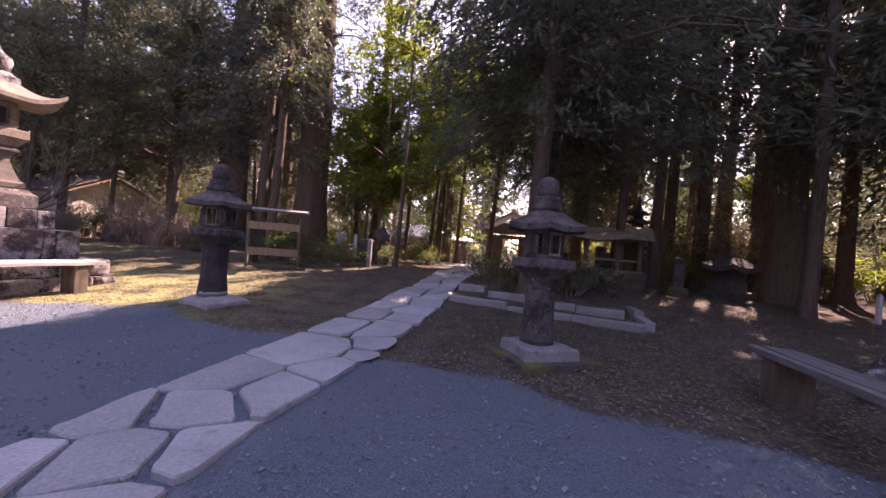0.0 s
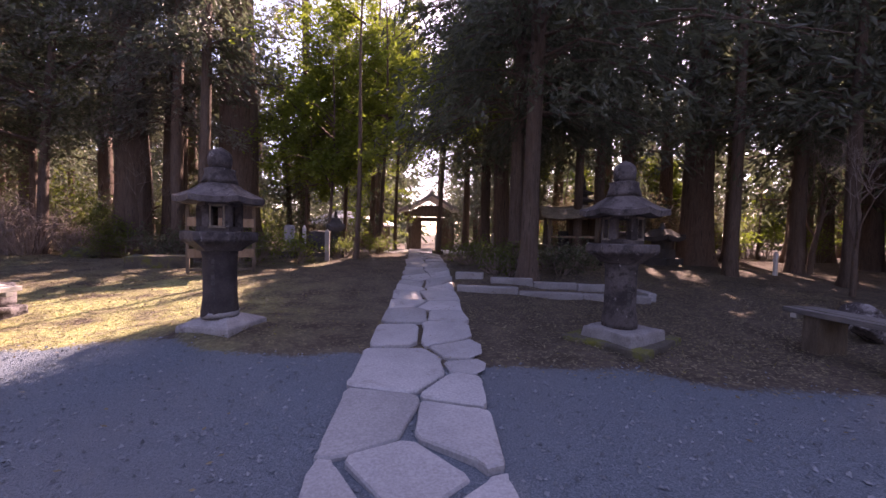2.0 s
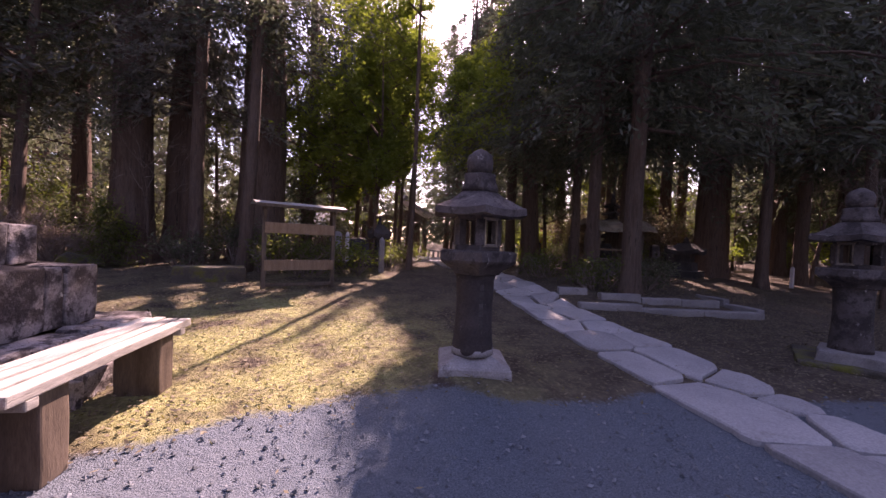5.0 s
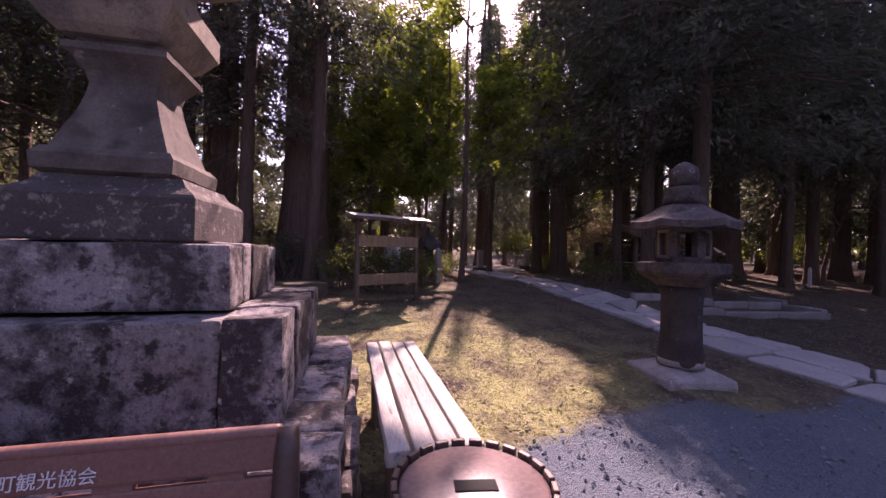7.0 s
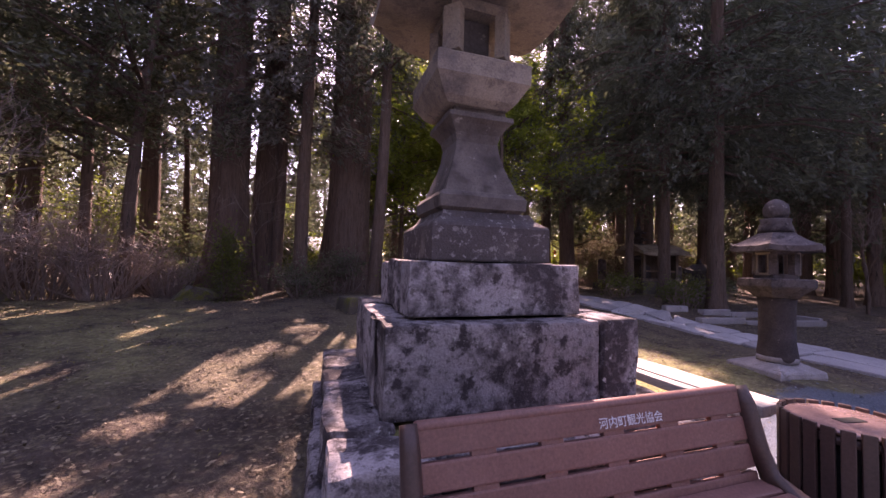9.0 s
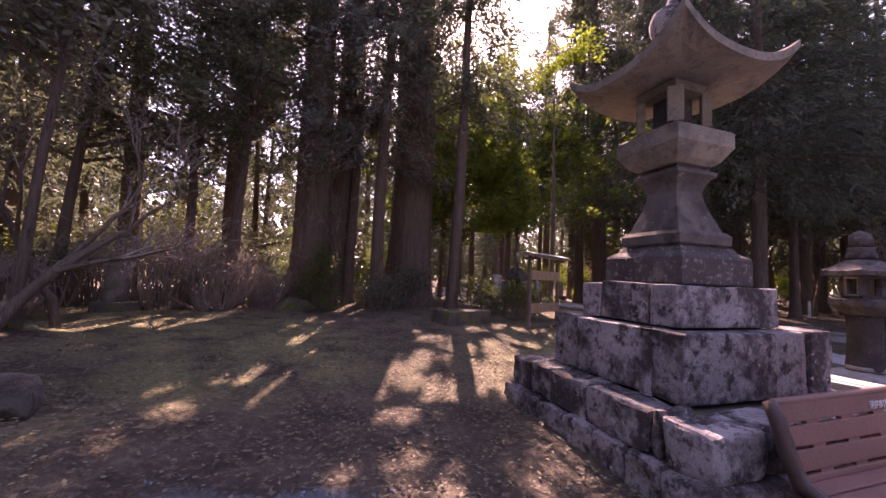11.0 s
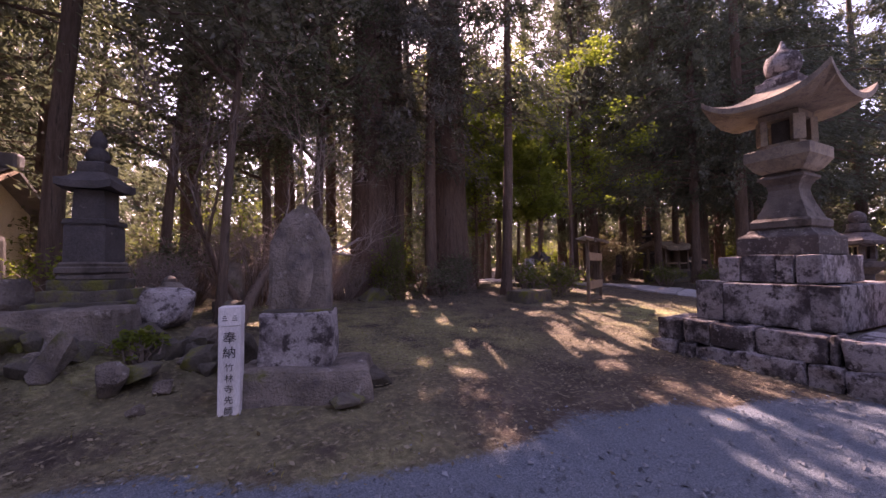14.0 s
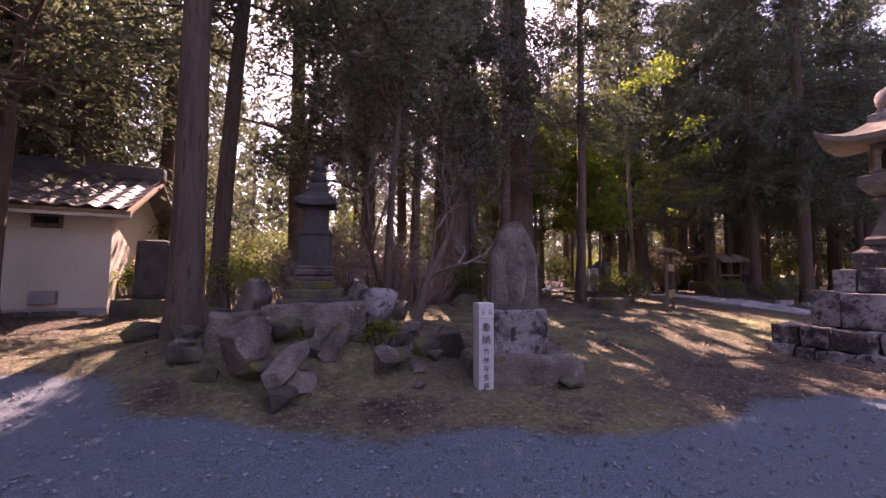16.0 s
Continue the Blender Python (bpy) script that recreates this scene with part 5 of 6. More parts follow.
def stone_tower():
    x, y = -14.47, 9.84
    ob = thing("stone_tower", pose(x, y, 0, 0, 0, -24), "dark weathered stone tower with square cap on stepped slabs", "stone tower")
    g = H(x, y)
    r2 = math.sqrt(2)

    def moulding(profile, name, seed, label="", mat=M_TOWER):
        part(name, turned([(r * r2, z) for r, z in profile], 4, 0.004, seed, 0.5, 6, smooth=False), mat, ob, label)

    part("footing", block(0.7, 0.6, 1.0 - g, (0.02, -0.02, g - 0.14), 0.03, 0.02, 6, 3), M_MOSSROCK, ob)
    part("lower_slab", block(0.56, 0.5, 0.1, (0.01, 0, 0.85), 0.02, 0.012, 5, 4), M_MOSSROCK, ob)
    part("upper_slab", block(0.44, 0.42, 0.09, (0, 0, 0.945), 0.016, 0.01, 5, 5), M_MOSSROCK, ob)
    moulding([(0.155, 1.03), (0.175, 1.045), (0.175, 1.07), (0.155, 1.085), (0.182, 1.1), (0.186, 1.135), (0.165, 1.15), (0.172, 1.17), (0.155, 1.19)], "lotus_moulding", 6, "brown stepped moulding", M_SHAFT)
    moulding([(0.146, 1.185), (0.15, 1.2), (0.148, 1.49), (0.14, 1.51)], "lower_body", 7)
    moulding([(0.155, 1.508), (0.16, 1.52), (0.155, 1.55), (0.13, 1.56)], "body_ledge", 8)
    moulding([(0.112, 1.555), (0.114, 1.57), (0.11, 1.80), (0.105, 1.81)], "upper_body", 9)
    part("cap", eaves(4, 0.2 * r2, 0.09 * r2, 1.87, 0.11, 0.025, 0.06, 8, 6, 0.005, 4, 0.5, 1.3), M_TOWER, ob)
    moulding([(0.095, 1.96), (0.1, 1.98), (0.1, 2.05), (0.08, 2.065)], "upper_cap", 10)
    part("finial", turned([(0.06, 2.06), (0.085, 2.09), (0.09, 2.13), (0.065, 2.18), (0.04, 2.2), (0.06, 2.225), (0.062, 2.27), (0.04, 2.32), (0.01, 2.36)], 18, 0.003, 3), M_TOWER, ob)


stone_tower()
for x, y, sx, sy, sz, sd, turn, top in ((-14.62, 9.33, 0.92, 0.34, 0.34, 3, -20.7, 0.83), (-15.2, 9.5, 0.5, 0.36, 0.3, 5, -10, 0.76)):
    bm = block(sx, sy, sz, (0, 0, -sz), 0.035, 0.03, 7, sd, 0.02, 5, turn)
    ob = part("platform_stone", bm, M_ROCK)
    ob.location = (x, y, top)
    tagged(ob, "long hewn platform stone below the tower", "stone block", "platform stones")
rock(-13.98, 9.42, 0.56, 0.5, 0.5, 4, M_GRANITE, "rounded lichened boulder beside the platform", 20, sink=0.2)
rock(-15.3, 8.96, 0.48, 0.44, 0.6, 41, M_ROCK, "large angular boulder with pale top face", 30, (10, 15), 0.12)
rock(-14.99, 8.72, 0.26, 0.58, 0.16, 8, M_ROCK, "long pale slab leaning down the mound", -62, (34, 0), -0.7)
rock(-14.57, 8.92, 0.36, 0.3, 0.46, 9, M_ROCK, "upright grey rock at the mound's foot", 15, (0, 8))
rock(-14.28, 8.6, 0.3, 0.2, 0.34, 12, M_ROCK, "tilted flat-faced rock at the mound's foot", -30, (14, 0))
rock(-14.0, 8.5, 0.18, 0.15, 0.12, 14, M_ROCK, "small loose stone in leaf litter")
rock(-14.15, 8.28, 0.14, 0.12, 0.1, 15, M_ROCK, "small loose stone in leaf litter")
rock(-13.55, 8.75, 0.5, 0.42, 0.4, 16, M_MOSSROCK, "mossy stone behind the votive post", 10)
rock(-13.95, 10.1, 0.3, 0.25, 0.6, 17, M_TOWER, "small dark upright stone on the mound", 10, (6, 10))
rock(-14.15, 10.3, 0.34, 0.25, 0.55, 18, M_ROCK, "tilted broken grey stone slab", 40, (0, 24))
rock(-12.75, 8.0, 0.4, 0.3, 0.2, 19, M_MOSSROCK, "low mossy stone by the stele", 10)
rock(-13.0, 7.75, 0.45, 0.25, 0.16, 21, M_MOSSROCK, "half-buried mossy stone in litter", 25)
rock(-15.55, 10.0, 0.55, 0.45, 0.4, 61, M_MOSSROCK, "mossy broken stone piled on the mound", 15)
rock(-15.0, 10.05, 0.5, 0.4, 0.5, 62, M_ROCK, "grey stone piled beside the tower", 55)
rock(-14.85, 9.2, 0.4, 0.35, 0.3, 63, M_MOSSROCK, "mossy stone in the mound's face", 35)
rock(-14.1, 9.1, 0.45, 0.35, 0.3, 64, M_MOSSROCK, "mossy stone in the mound's face", 75)
rock(-13.75, 8.8, 0.4, 0.35, 0.34, 65, M_MOSSROCK, "mossy stone in the mound's face", 5)
rock(-15.6, 9.3, 0.3, 0.26, 0.2, 66, M_MOSSROCK, "low dark stone at the mound's edge", 5)
rock(-13.95, 9.95, 0.34, 0.22, 0.5, 67, M_ROCK, "broken slab leaning by the tower", 30, (0, 26))
rock(-15.9, 10.4, 0.5, 0.4, 0.3, 22, M_MOSSROCK, "mossy stone at the cedar's foot", 25)
rock(-15.3, 10.9, 0.6, 0.5, 0.45, 23, M_MOSSROCK, "mossy boulder behind the mound", 60)
rock(-13.4, 9.9, 0.4, 0.34, 0.4, 24, M_MOSSROCK, "mossy boulder on the mound", 60)
slab = part("stone_slab", block(1.1, 0.5, 0.34, (0, 0, -0.12), 0.03, 0.02, 6, 26, 0.05, 5, 10), M_MOSSROCK)
slab.location = (-7.75, 10.5, H(-7.75, 10.5))
tagged(slab, "low flat dark stone slab at the cedars' feet", "stone slab")
for k in range(16):
    a = random.Random(k + 700)
    x, y, b = -15.75 + 2.4 * ((k * 0.382) % 1.0), 8.85 + 0.75 * ((k * 0.618) % 1.0), a.uniform(0.2, 0.34)
    if x < -15.2 and y < 9.2:
        continue
    rock(x, y, b * 1.25, b, b * 0.9, 720 + k, M_ROCK if k % 4 == 0 else M_MOSSROCK, "mossy angular stone packed in the mound", a.uniform(0, 180), (a.uniform(-20, 20), a.uniform(-20, 20)), 0.5, group="packed stones of the mound")
for k in range(20):
    a, b = random.Random(k + 400), 0.13 + 0.011 * (k * 7 % 13)
    rock(a.uniform(-15.7, -13.3), a.uniform(8.55, 9.75), b * 1.5, b * 1.2, b, 420 + k, M_ROCK if k % 3 == 0 else M_MOSSROCK, "small angular stone in the mossy mound", a.uniform(0, 180), sink=0.3, group="small stones of the mound")
rock(-10.4, 12.3, 1.0, 0.6, 0.4, 27, M_MOSSROCK, "mossy mound stone under cedars", 12)
for k, (x, y) in enumerate(((2.3, 5.3), (2.85, 5.75), (3.4, 5.4), (2.7, 4.8), (2.2, 4.4))):
    rock(x, y, 0.7, 0.5, 0.5, 30 + k, M_GRANITE, "rough pale foundation stone behind the bench", 20 * k, sink=0.2, group="foundation stones")


# ---- stones and shrine beyond the tree bed ----
def shrine_hut():
    x, y = 1.85, 11.5
    g = H(x, y)
    ob = thing("wayside_shrine", pose(x, y, 0, 0, 0, -16), "small open timber shrine with thatched gable roof on stone base", "shrine")
    part("base", block(1.5, 1.0, 0.5, (0, 0, g - 0.1), 0.04, 0.02, 6, 2), M_MOSSROCK, ob)
    for sx in (-1, 1):
        for sy in (-1, 1):
            part("post", block(0.09, 0.09, 0.86, (sx * 0.6, sy * 0.36, g + 0.39), 0.006, 0.002, 3, 5), M_WOOD_DARK, ob)
    part("floor_beam", block(1.36, 0.84, 0.07, (0, 0, g + 0.4), 0.008, 0.003, 3, 6), M_WOOD_DARK, ob)
    part("railing", block(1.2, 0.04, 0.05, (0, -0.36, g + 0.68), 0.006, 0, 0), M_WOOD_TAN, ob)
    part("back_wall", block(0.62, 0.03, 0.74, (0.28, 0.34, g + 0.46), 0.004, 0.002, 3, 7), M_WOOD_DARK, ob)
    part("side_wall", block(0.03, 0.6, 0.74, (0.6, 0.0, g + 0.46), 0.004, 0.002, 3, 8), M_WOOD_DARK, ob)
    part("lintel", block(1.4, 0.08, 0.1, (0, -0.36, g + 1.2), 0.006, 0.002, 3, 8), M_WOOD_DARK, ob)
    bm = bmesh.new()
    secs = []
    for X in np.linspace(-0.86, 0.86, 7):
        row = [(X, -0.68, 1.2), (X, -0.6, 1.31), (X, -0.3, 1.47), (X, 0.0, 1.56), (X, 0.3, 1.47), (X, 0.6, 1.31), (X, 0.68, 1.2), (X, 0.3, 1.32), (X, 0, 1.4), (X, -0.3, 1.32)]
        secs.append([bm.verts.new((a, b, c + g + 0.03 * math.sin(a * 4))) for a, b, c in row])
    for lo, hi in zip(secs, secs[1:]):
        for i in range(10):
            bm.faces.new((lo[i], lo[(i + 1) % 10], hi[(i + 1) % 10], hi[i]))
    bm.faces.new(secs[0][::-1])
    bm.faces.new(secs[-1])
    bmesh.ops.recalc_face_normals(bm, faces=bm.faces[:])
    bmesh.ops.subdivide_edges(bm, edges=bm.edges[:], cuts=2, use_grid_fill=True)
    shake(bm, 0.02, 6, 3)
    part("roof", bm, M_THATCH, ob, "uneven bark-thatched roof")
    part("altar_stone", block(0.3, 0.25, 0.4, (-0.15, 0.1, g + 0.47), 0.02, 0.01, 4, 5, 0.2), M_TOWER, ob)


shrine_hut()


def pagoda(x, y, h, tiers, w, label, mat, seed, turn=0.0):
    g = H(x, y)
    ob = thing("stone_pagoda", pose(x, y, g - 0.05, 0, 0, turn), label, "stone pagoda")
    r2 = math.sqrt(2)
    part("base", block(w * 1.5, w * 1.5, h * 0.18, (0, 0, 0), 0.02, 0.01, 4, seed), mat, ob)
    part("body", block(w, w, h * 0.2, (0, 0, h * 0.18), 0.01, 0.006, 3, seed + 1, 0.05), mat, ob)
    z, step = h * 0.38, h * 0.46 / tiers
    for k in range(tiers):
        s = w * (1 - 0.1 * k)
        part("tier", block(s * 0.7, s * 0.7, step * 0.6, (0, 0, z - 0.005), 0.006, 0.003, 2, seed + 2 + k), mat, ob)
        part("tier_roof", eaves(4, s * 0.8 * r2, s * 0.3 * r2, z + step * 0.6, step * 0.4, step * 0.15, step * 0.2, 5, 4, 0.004, seed + k, 0.5, 1.3), mat, ob)
        z += step
    part("spire", turned([(w * 0.16, z - 0.03), (w * 0.2, z + h * 0.03), (w * 0.1, z + h * 0.06), (w * 0.13, z + h * 0.1), (0.01, z + h * 0.16)], 14, 0.003, seed), mat, ob)
    return ob


pagoda(2.85, 12.6, 2.6, 5, 0.44, "tall dark many-tiered stone pagoda behind the shrine", M_TOWER, 3, 15)
pagoda(4.7, 11.5, 1.25, 1, 0.55, "squat dark stone lantern at the wood's edge", M_TOWER, 9, 20)
pagoda(-4.5, 12.7, 1.35, 1, 0.3, "slender dark stone lantern among undergrowth", M_TOWER, 12, 10)


def slab_stone(x, y, w, d, h, turn, mat, label, seed, round_top=True):
    g = H(x, y)
    ob = thing("gravestone", pose(x, y, g - 0.05, 0, 0, turn), label, "gravestone", "old stones at the wood's edge")
    part("base", block(w * 1.7, d * 2.0, h * 0.25, (0, 0, 0), 0.02, 0.012, 4, seed), M_MOSSROCK, ob)
    bm = block(w, d, h * 0.8, (0, 0, h * 0.24), 0.02 if not round_top else min(w, d) * 0.3, 0.01, 5, seed + 1, 0.06)
    part("slab", bm, mat, ob)
    return ob


for k, (x, y, w, d, h, t, mt) in enumerate(((3.55, 11.6, 0.26, 0.16, 0.95, -20, M_LANTERN), (-5.6, 12.2, 0.28, 0.16, 0.85, 10, M_PLINTH), (-5.0, 12.9, 0.55, 0.5, 0.75, 5, M_TOWER), (2.2, 13.6, 0.3, 0.2, 1.1, 0, M_LANTERN), (1.3, 14.4, 0.3, 0.2, 0.9, 10, M_LANTERN),
                                            (-1.1, 16.0, 0.22, 0.2, 0.8, 0, M_PLINTH), (1.2, 16.3, 0.22, 0.2, 0.8, 0, M_PLINTH), (5.6, 12.8, 0.3, 0.2, 0.95, -15, M_LANTERN), (6.5, 13.3, 0.3, 0.2, 0.8, -15, M_TOWER),
                                            (7.3, 12.9, 0.3, 0.2, 0.85, -15, M_TOWER), (-13.0, 12.2, 0.3, 0.2, 0.75, -25, M_ROCK), (-15.9, 13.2, 0.5, 0.3, 1.15, -25, M_TOWER), (-10.6, 14.6, 0.24, 0.16, 0.8, -20, M_LANTERN))):
    slab_stone(x, y, w, d, h, t, mt, "old upright memorial stone among trees and leaf litter", 50 + 3 * k)
# a faded red banner seen between the trunks
red = thing("votive_banner", pose(3.3, 17.2, H(3.3, 17.2) - 0.05), "narrow faded red cloth banner on a thin pole", "banner")
part("pole", turned([(0.015, 0), (0.013, 1.7)], 8), M_WOOD_DARK, red)
part("cloth", block(0.24, 0.008, 0.95, (0.14, 0, 0.65), 0.002, 0.01, 8, 3), M_RED, red)


# ---- gate at the end of the path ----
def gate():
    x, y = 0.95, 33.5
    g = H(x, y)
    ob = thing("temple_gate", pose(x, y, g, 0, 0, -4), "distant roofed timber gate with open passage", "gate")
    for sx in (-1, 1):
        for yy in (-1.3, 1.3):
            part("post", turned([(0.2, -0.1), (0.18, 3.3)], 14, at=(sx * 1.75, yy)), M_WOOD_DARK, ob)
        part("side_wall", block(1.1, 0.12, 2.6, (sx * 1.2, 1.2, 0.2), 0.01, 0.004, 3, 3), M_WOOD_DARK, ob)
        part("rail", block(0.1, 4.5, 0.1, (sx * 2.0, -4.0, 0.8), 0.01, 0, 0), M_WOOD, ob)
        for k in range(4):
            part("rail_post", block(0.13, 0.13, 0.95, (sx * 2.0, -2.0 - 1.4 * k, -0.1), 0.01, 0, 0), M_WOOD, ob)
    part("lintel", block(4.4, 0.25, 0.35, (0, -1.3, 3.0), 0.02, 0.004, 3, 5), M_WOOD_DARK, ob)
    part("lintel", block(4.4, 0.25, 0.35, (0, 1.3, 2.7), 0.02, 0.004, 3, 5), M_WOOD_DARK, ob)
    part("step", block(4.2, 3.6, 0.25, (0, 0, -0.1), 0.02, 0.006, 4, 4), M_KERB, ob)
    part("gable", block(3.6, 0.12, 0.6, (0, -1.4, 3.3), 0.01, 0, 0, taper=0.6), M_WOOD_DARK, ob)
    bm = bmesh.new()
    secs = []
    for Y in np.linspace(-2.1, 2.1, 6):
        row = [(-3.0, 3.45), (-1.5, 3.95), (0, 4.85), (1.5, 3.95), (3.0, 3.45), (3.0, 3.3), (1.5, 3.75), (0, 4.6), (-1.5, 3.75), (-3.0, 3.3)]
        secs.append([bm.verts.new((a, Y, c)) for a, c in row])
    for lo, hi in zip(secs, secs[1:]):
        for i in range(10):
            bm.faces.new((lo[i], lo[(i + 1) % 10], hi[(i + 1) % 10], hi[i]))
    bm.faces.new(secs[0][::-1])
    bm.faces.new(secs[-1])
    bmesh.ops.recalc_face_normals(bm, faces=bm.faces[:])
    part("roof", bm, M_TILE, ob)
    part("ridge", block(0.3, 4.3, 0.25, (0, 0, 4.75), 0.04, 0.004, 3, 6), M_TILE, ob)


gate()


# ---- plastered storehouse ----
def storehouse():
    m = pose(-16.5, 13.85, 0, 0, 0, -12)
    g = 0.35
    ob = thing("storehouse", m, "low cream-plastered storehouse with grey tiled roof", "house")
    W, D, top = 5.2, 2.6, 2.25
    t = 0.14
    part("front_wall", block(W, t, top - g + 0.4, (-W / 2, t / 2, g - 0.4), 0.008, 0.003, 6, 2), M_PLASTER, ob)
    part("side_wall", block(t, D - 2 * t, top - g + 0.4, (-t / 2, D / 2, g - 0.4), 0.008, 0.003, 6, 3), M_PLASTER, ob)
    part("side_wall", block(t, D - 2 * t, top - g + 0.4, (-W + t / 2, D / 2, g - 0.4), 0.008, 0.003, 6, 4), M_PLASTER, ob)
    part("back_wall", block(W, t, top - g + 0.4, (-W / 2, D - t / 2, g - 0.4), 0.008, 0.003, 6, 5), M_PLASTER, ob)
    part("plinth_course", block(W + 0.03, 0.05, 0.3, (-W / 2, -0.012, g - 0.1), 0.008, 0.006, 6, 6), M_PLINTH, ob)
    vent = part("vent", block(0.36, 0.05, 0.24, (-0.78, -0.02, 1.78), 0.006, 0, 0), M_WOOD_DARK, ob, "small dark wooden vent")
    part("louvre", block(0.28, 0.012, 0.1, (-0.78, -0.049, 1.85), 0.003, 0, 0), M_BLACK, vent)
    part("meter_box", block(0.3, 0.1, 0.2, (-0.75, -0.05, 0.62), 0.01, 0, 0), M_PLINTH, ob)
    for k in range(3):
        part("foundation_stone", block(0.5, 0.12, 0.14, (-0.6 - 0.55 * k, -0.05, g + 0.02), 0.02, 0.01, 4, 11 + k), M_ROCK, ob)
    rise, over = 0.62, 0.42
    slope = math.atan2(rise, D / 2)
    for s in (-1, 1):
        n_rows = 7
        run = D / 2 + over
        for r in range(n_rows):
            f0 = r / n_rows
            yy = D / 2 + s * (run * (1 - f0) - run / n_rows / 2)
            zz = top + 0.06 - over * math.tan(slope) + run * math.tan(slope) * (f0 + 0.5 / n_rows)
            cols = 23 if s < 0 else 8
            wid = (W + 0.7) / cols
            for c in range(cols):
                if s < 0:
                    x = -W - 0.35 + (c + 0.5) * wid
                    bm = bmesh.new()
                    grid = [[bm.verts.new((wid * (i / 5 - 0.5), 0.19 * j, 0.028 * math.cos(i / 5 * 2 * math.pi) + (0.02 if j < 0 else 0))) for i in range(6)] for j in (-1, 1)]
                    low = [[bm.verts.new((v.co.x, v.co.y, v.co.z - 0.02)) for v in row] for row in grid]
                    for i in range(5):
                        bm.faces.new((grid[0][i], grid[0][i + 1], grid[1][i + 1], grid[1][i]))
                        bm.faces.new((low[0][i], low[0][i + 1], grid[0][i + 1], grid[0][i]))
                    bmesh.ops.transform(bm, matrix=pose(x, yy, zz, math.degrees(slope), 0, 0), verts=bm.verts[:])
                    part("roof_tile", bm, M_TILE, ob)
        bm = block(W + 0.7, run / math.cos(slope) + 0.02, 0.06, (0, 0, 0), 0.006, 0, 0)
        bmesh.ops.transform(bm, matrix=pose(-W / 2, D / 2 + s * run / 2, top + 0.0 - over * math.tan(slope) + run * math.tan(slope) / 2 - 0.05, -s * math.degrees(slope), 0, 0), verts=bm.verts[:])
        part("roof_deck", bm, M_WOOD_TAN if s < 0 else M_TILE, ob)
    part("ridge", block(W + 0.75, 0.26, 0.28, (-W / 2, D / 2, top + rise - 0.0), 0.06, 0.004, 6, 8), M_TILE, ob)
    for xx in (-t / 2, -W + t / 2):
        bm = bmesh.new()
        vs = [bm.verts.new((xx + dx, yy, zz)) for dx in (-0.06, 0.06) for yy, zz in ((0.02, top - 0.02), (D - 0.02, top - 0.02), (D / 2, top + rise - 0.08))]
        bm.faces.new(vs[:3])
        bm.faces.new(vs[3:][::-1])
        for i in range(3):
            bm.faces.new((vs[i], vs[(i + 1) % 3], vs[3 + (i + 1) % 3], vs[3 + i]))
        bmesh.ops.recalc_face_normals(bm, faces=bm.faces[:])
        part("gable", bm, M_PLASTER, ob)
    part("eave_board", block(W + 0.7, 0.03, 0.1, (-W / 2, -over + 0.02, top - over * math.tan(slope) - 0.1), 0.004, 0, 0), M_PLASTER, ob)


storehouse()
for k, (x, y, r, h) in enumerate(((-16.2, 13.72, 0.13, 0.3), (-16.12, 14.1, 0.16, 0.36), (-15.9, 14.45, 0.12, 0.26))):
    pot = thing("plant_pot", pose(x, y, H(x, y) - 0.02), "dark empty clay plant pot beside the storehouse", "plant pot", "pots by the storehouse")
    part("body", turned([(r * 0.7, 0), (r * 0.75, 0.02), (r, h * 0.9), (r * 1.08, h * 0.92), (r * 1.08, h), (r * 0.9, h), (r * 0.85, h * 0.8)], 20, 0.002, k), M_TOWER, pot)
    part("soil", turned([(r * 0.84, h * 0.8), (r * 0.84, h * 0.82)], 16), M_MOSSROCK, pot)
for k in range(3):
    bd = part("leaning_board", block(0.12, 0.025, 1.0 - 0.12 * k, (0, 0, 0), 0.004, 0.003, 4, k), M_WOOD if k == 1 else M_WOOD_DARK)
    bd.matrix_world = pose(-16.33 + 0.05 * k, 14.25 + 0.2 * k, H(-16.3, 14.3), -10, 0, 78)
    tagged(bd, "old board leaning against the storehouse wall", "board", "leaning boards")
# far low building with a pale roof between the trunks
bld = thing("far_outbuilding", pose(-2.0, 27.5, H(-2.0, 27.5), 0, 0, -25), "low far outbuilding with pale roof behind trees", "house")
part("wall", block(4.5, 3, 1.8, (-3.5, 0, -0.1), 0.01, 0.004, 4, 2), M_WOOD_DARK, bld)
part("roof", turned([(3.6, 1.7), (3.6, 1.8), (0.9, 2.7)], 4, 0, 0, 0.5, smooth=False), M_TIN, bld).location.x = -3.5


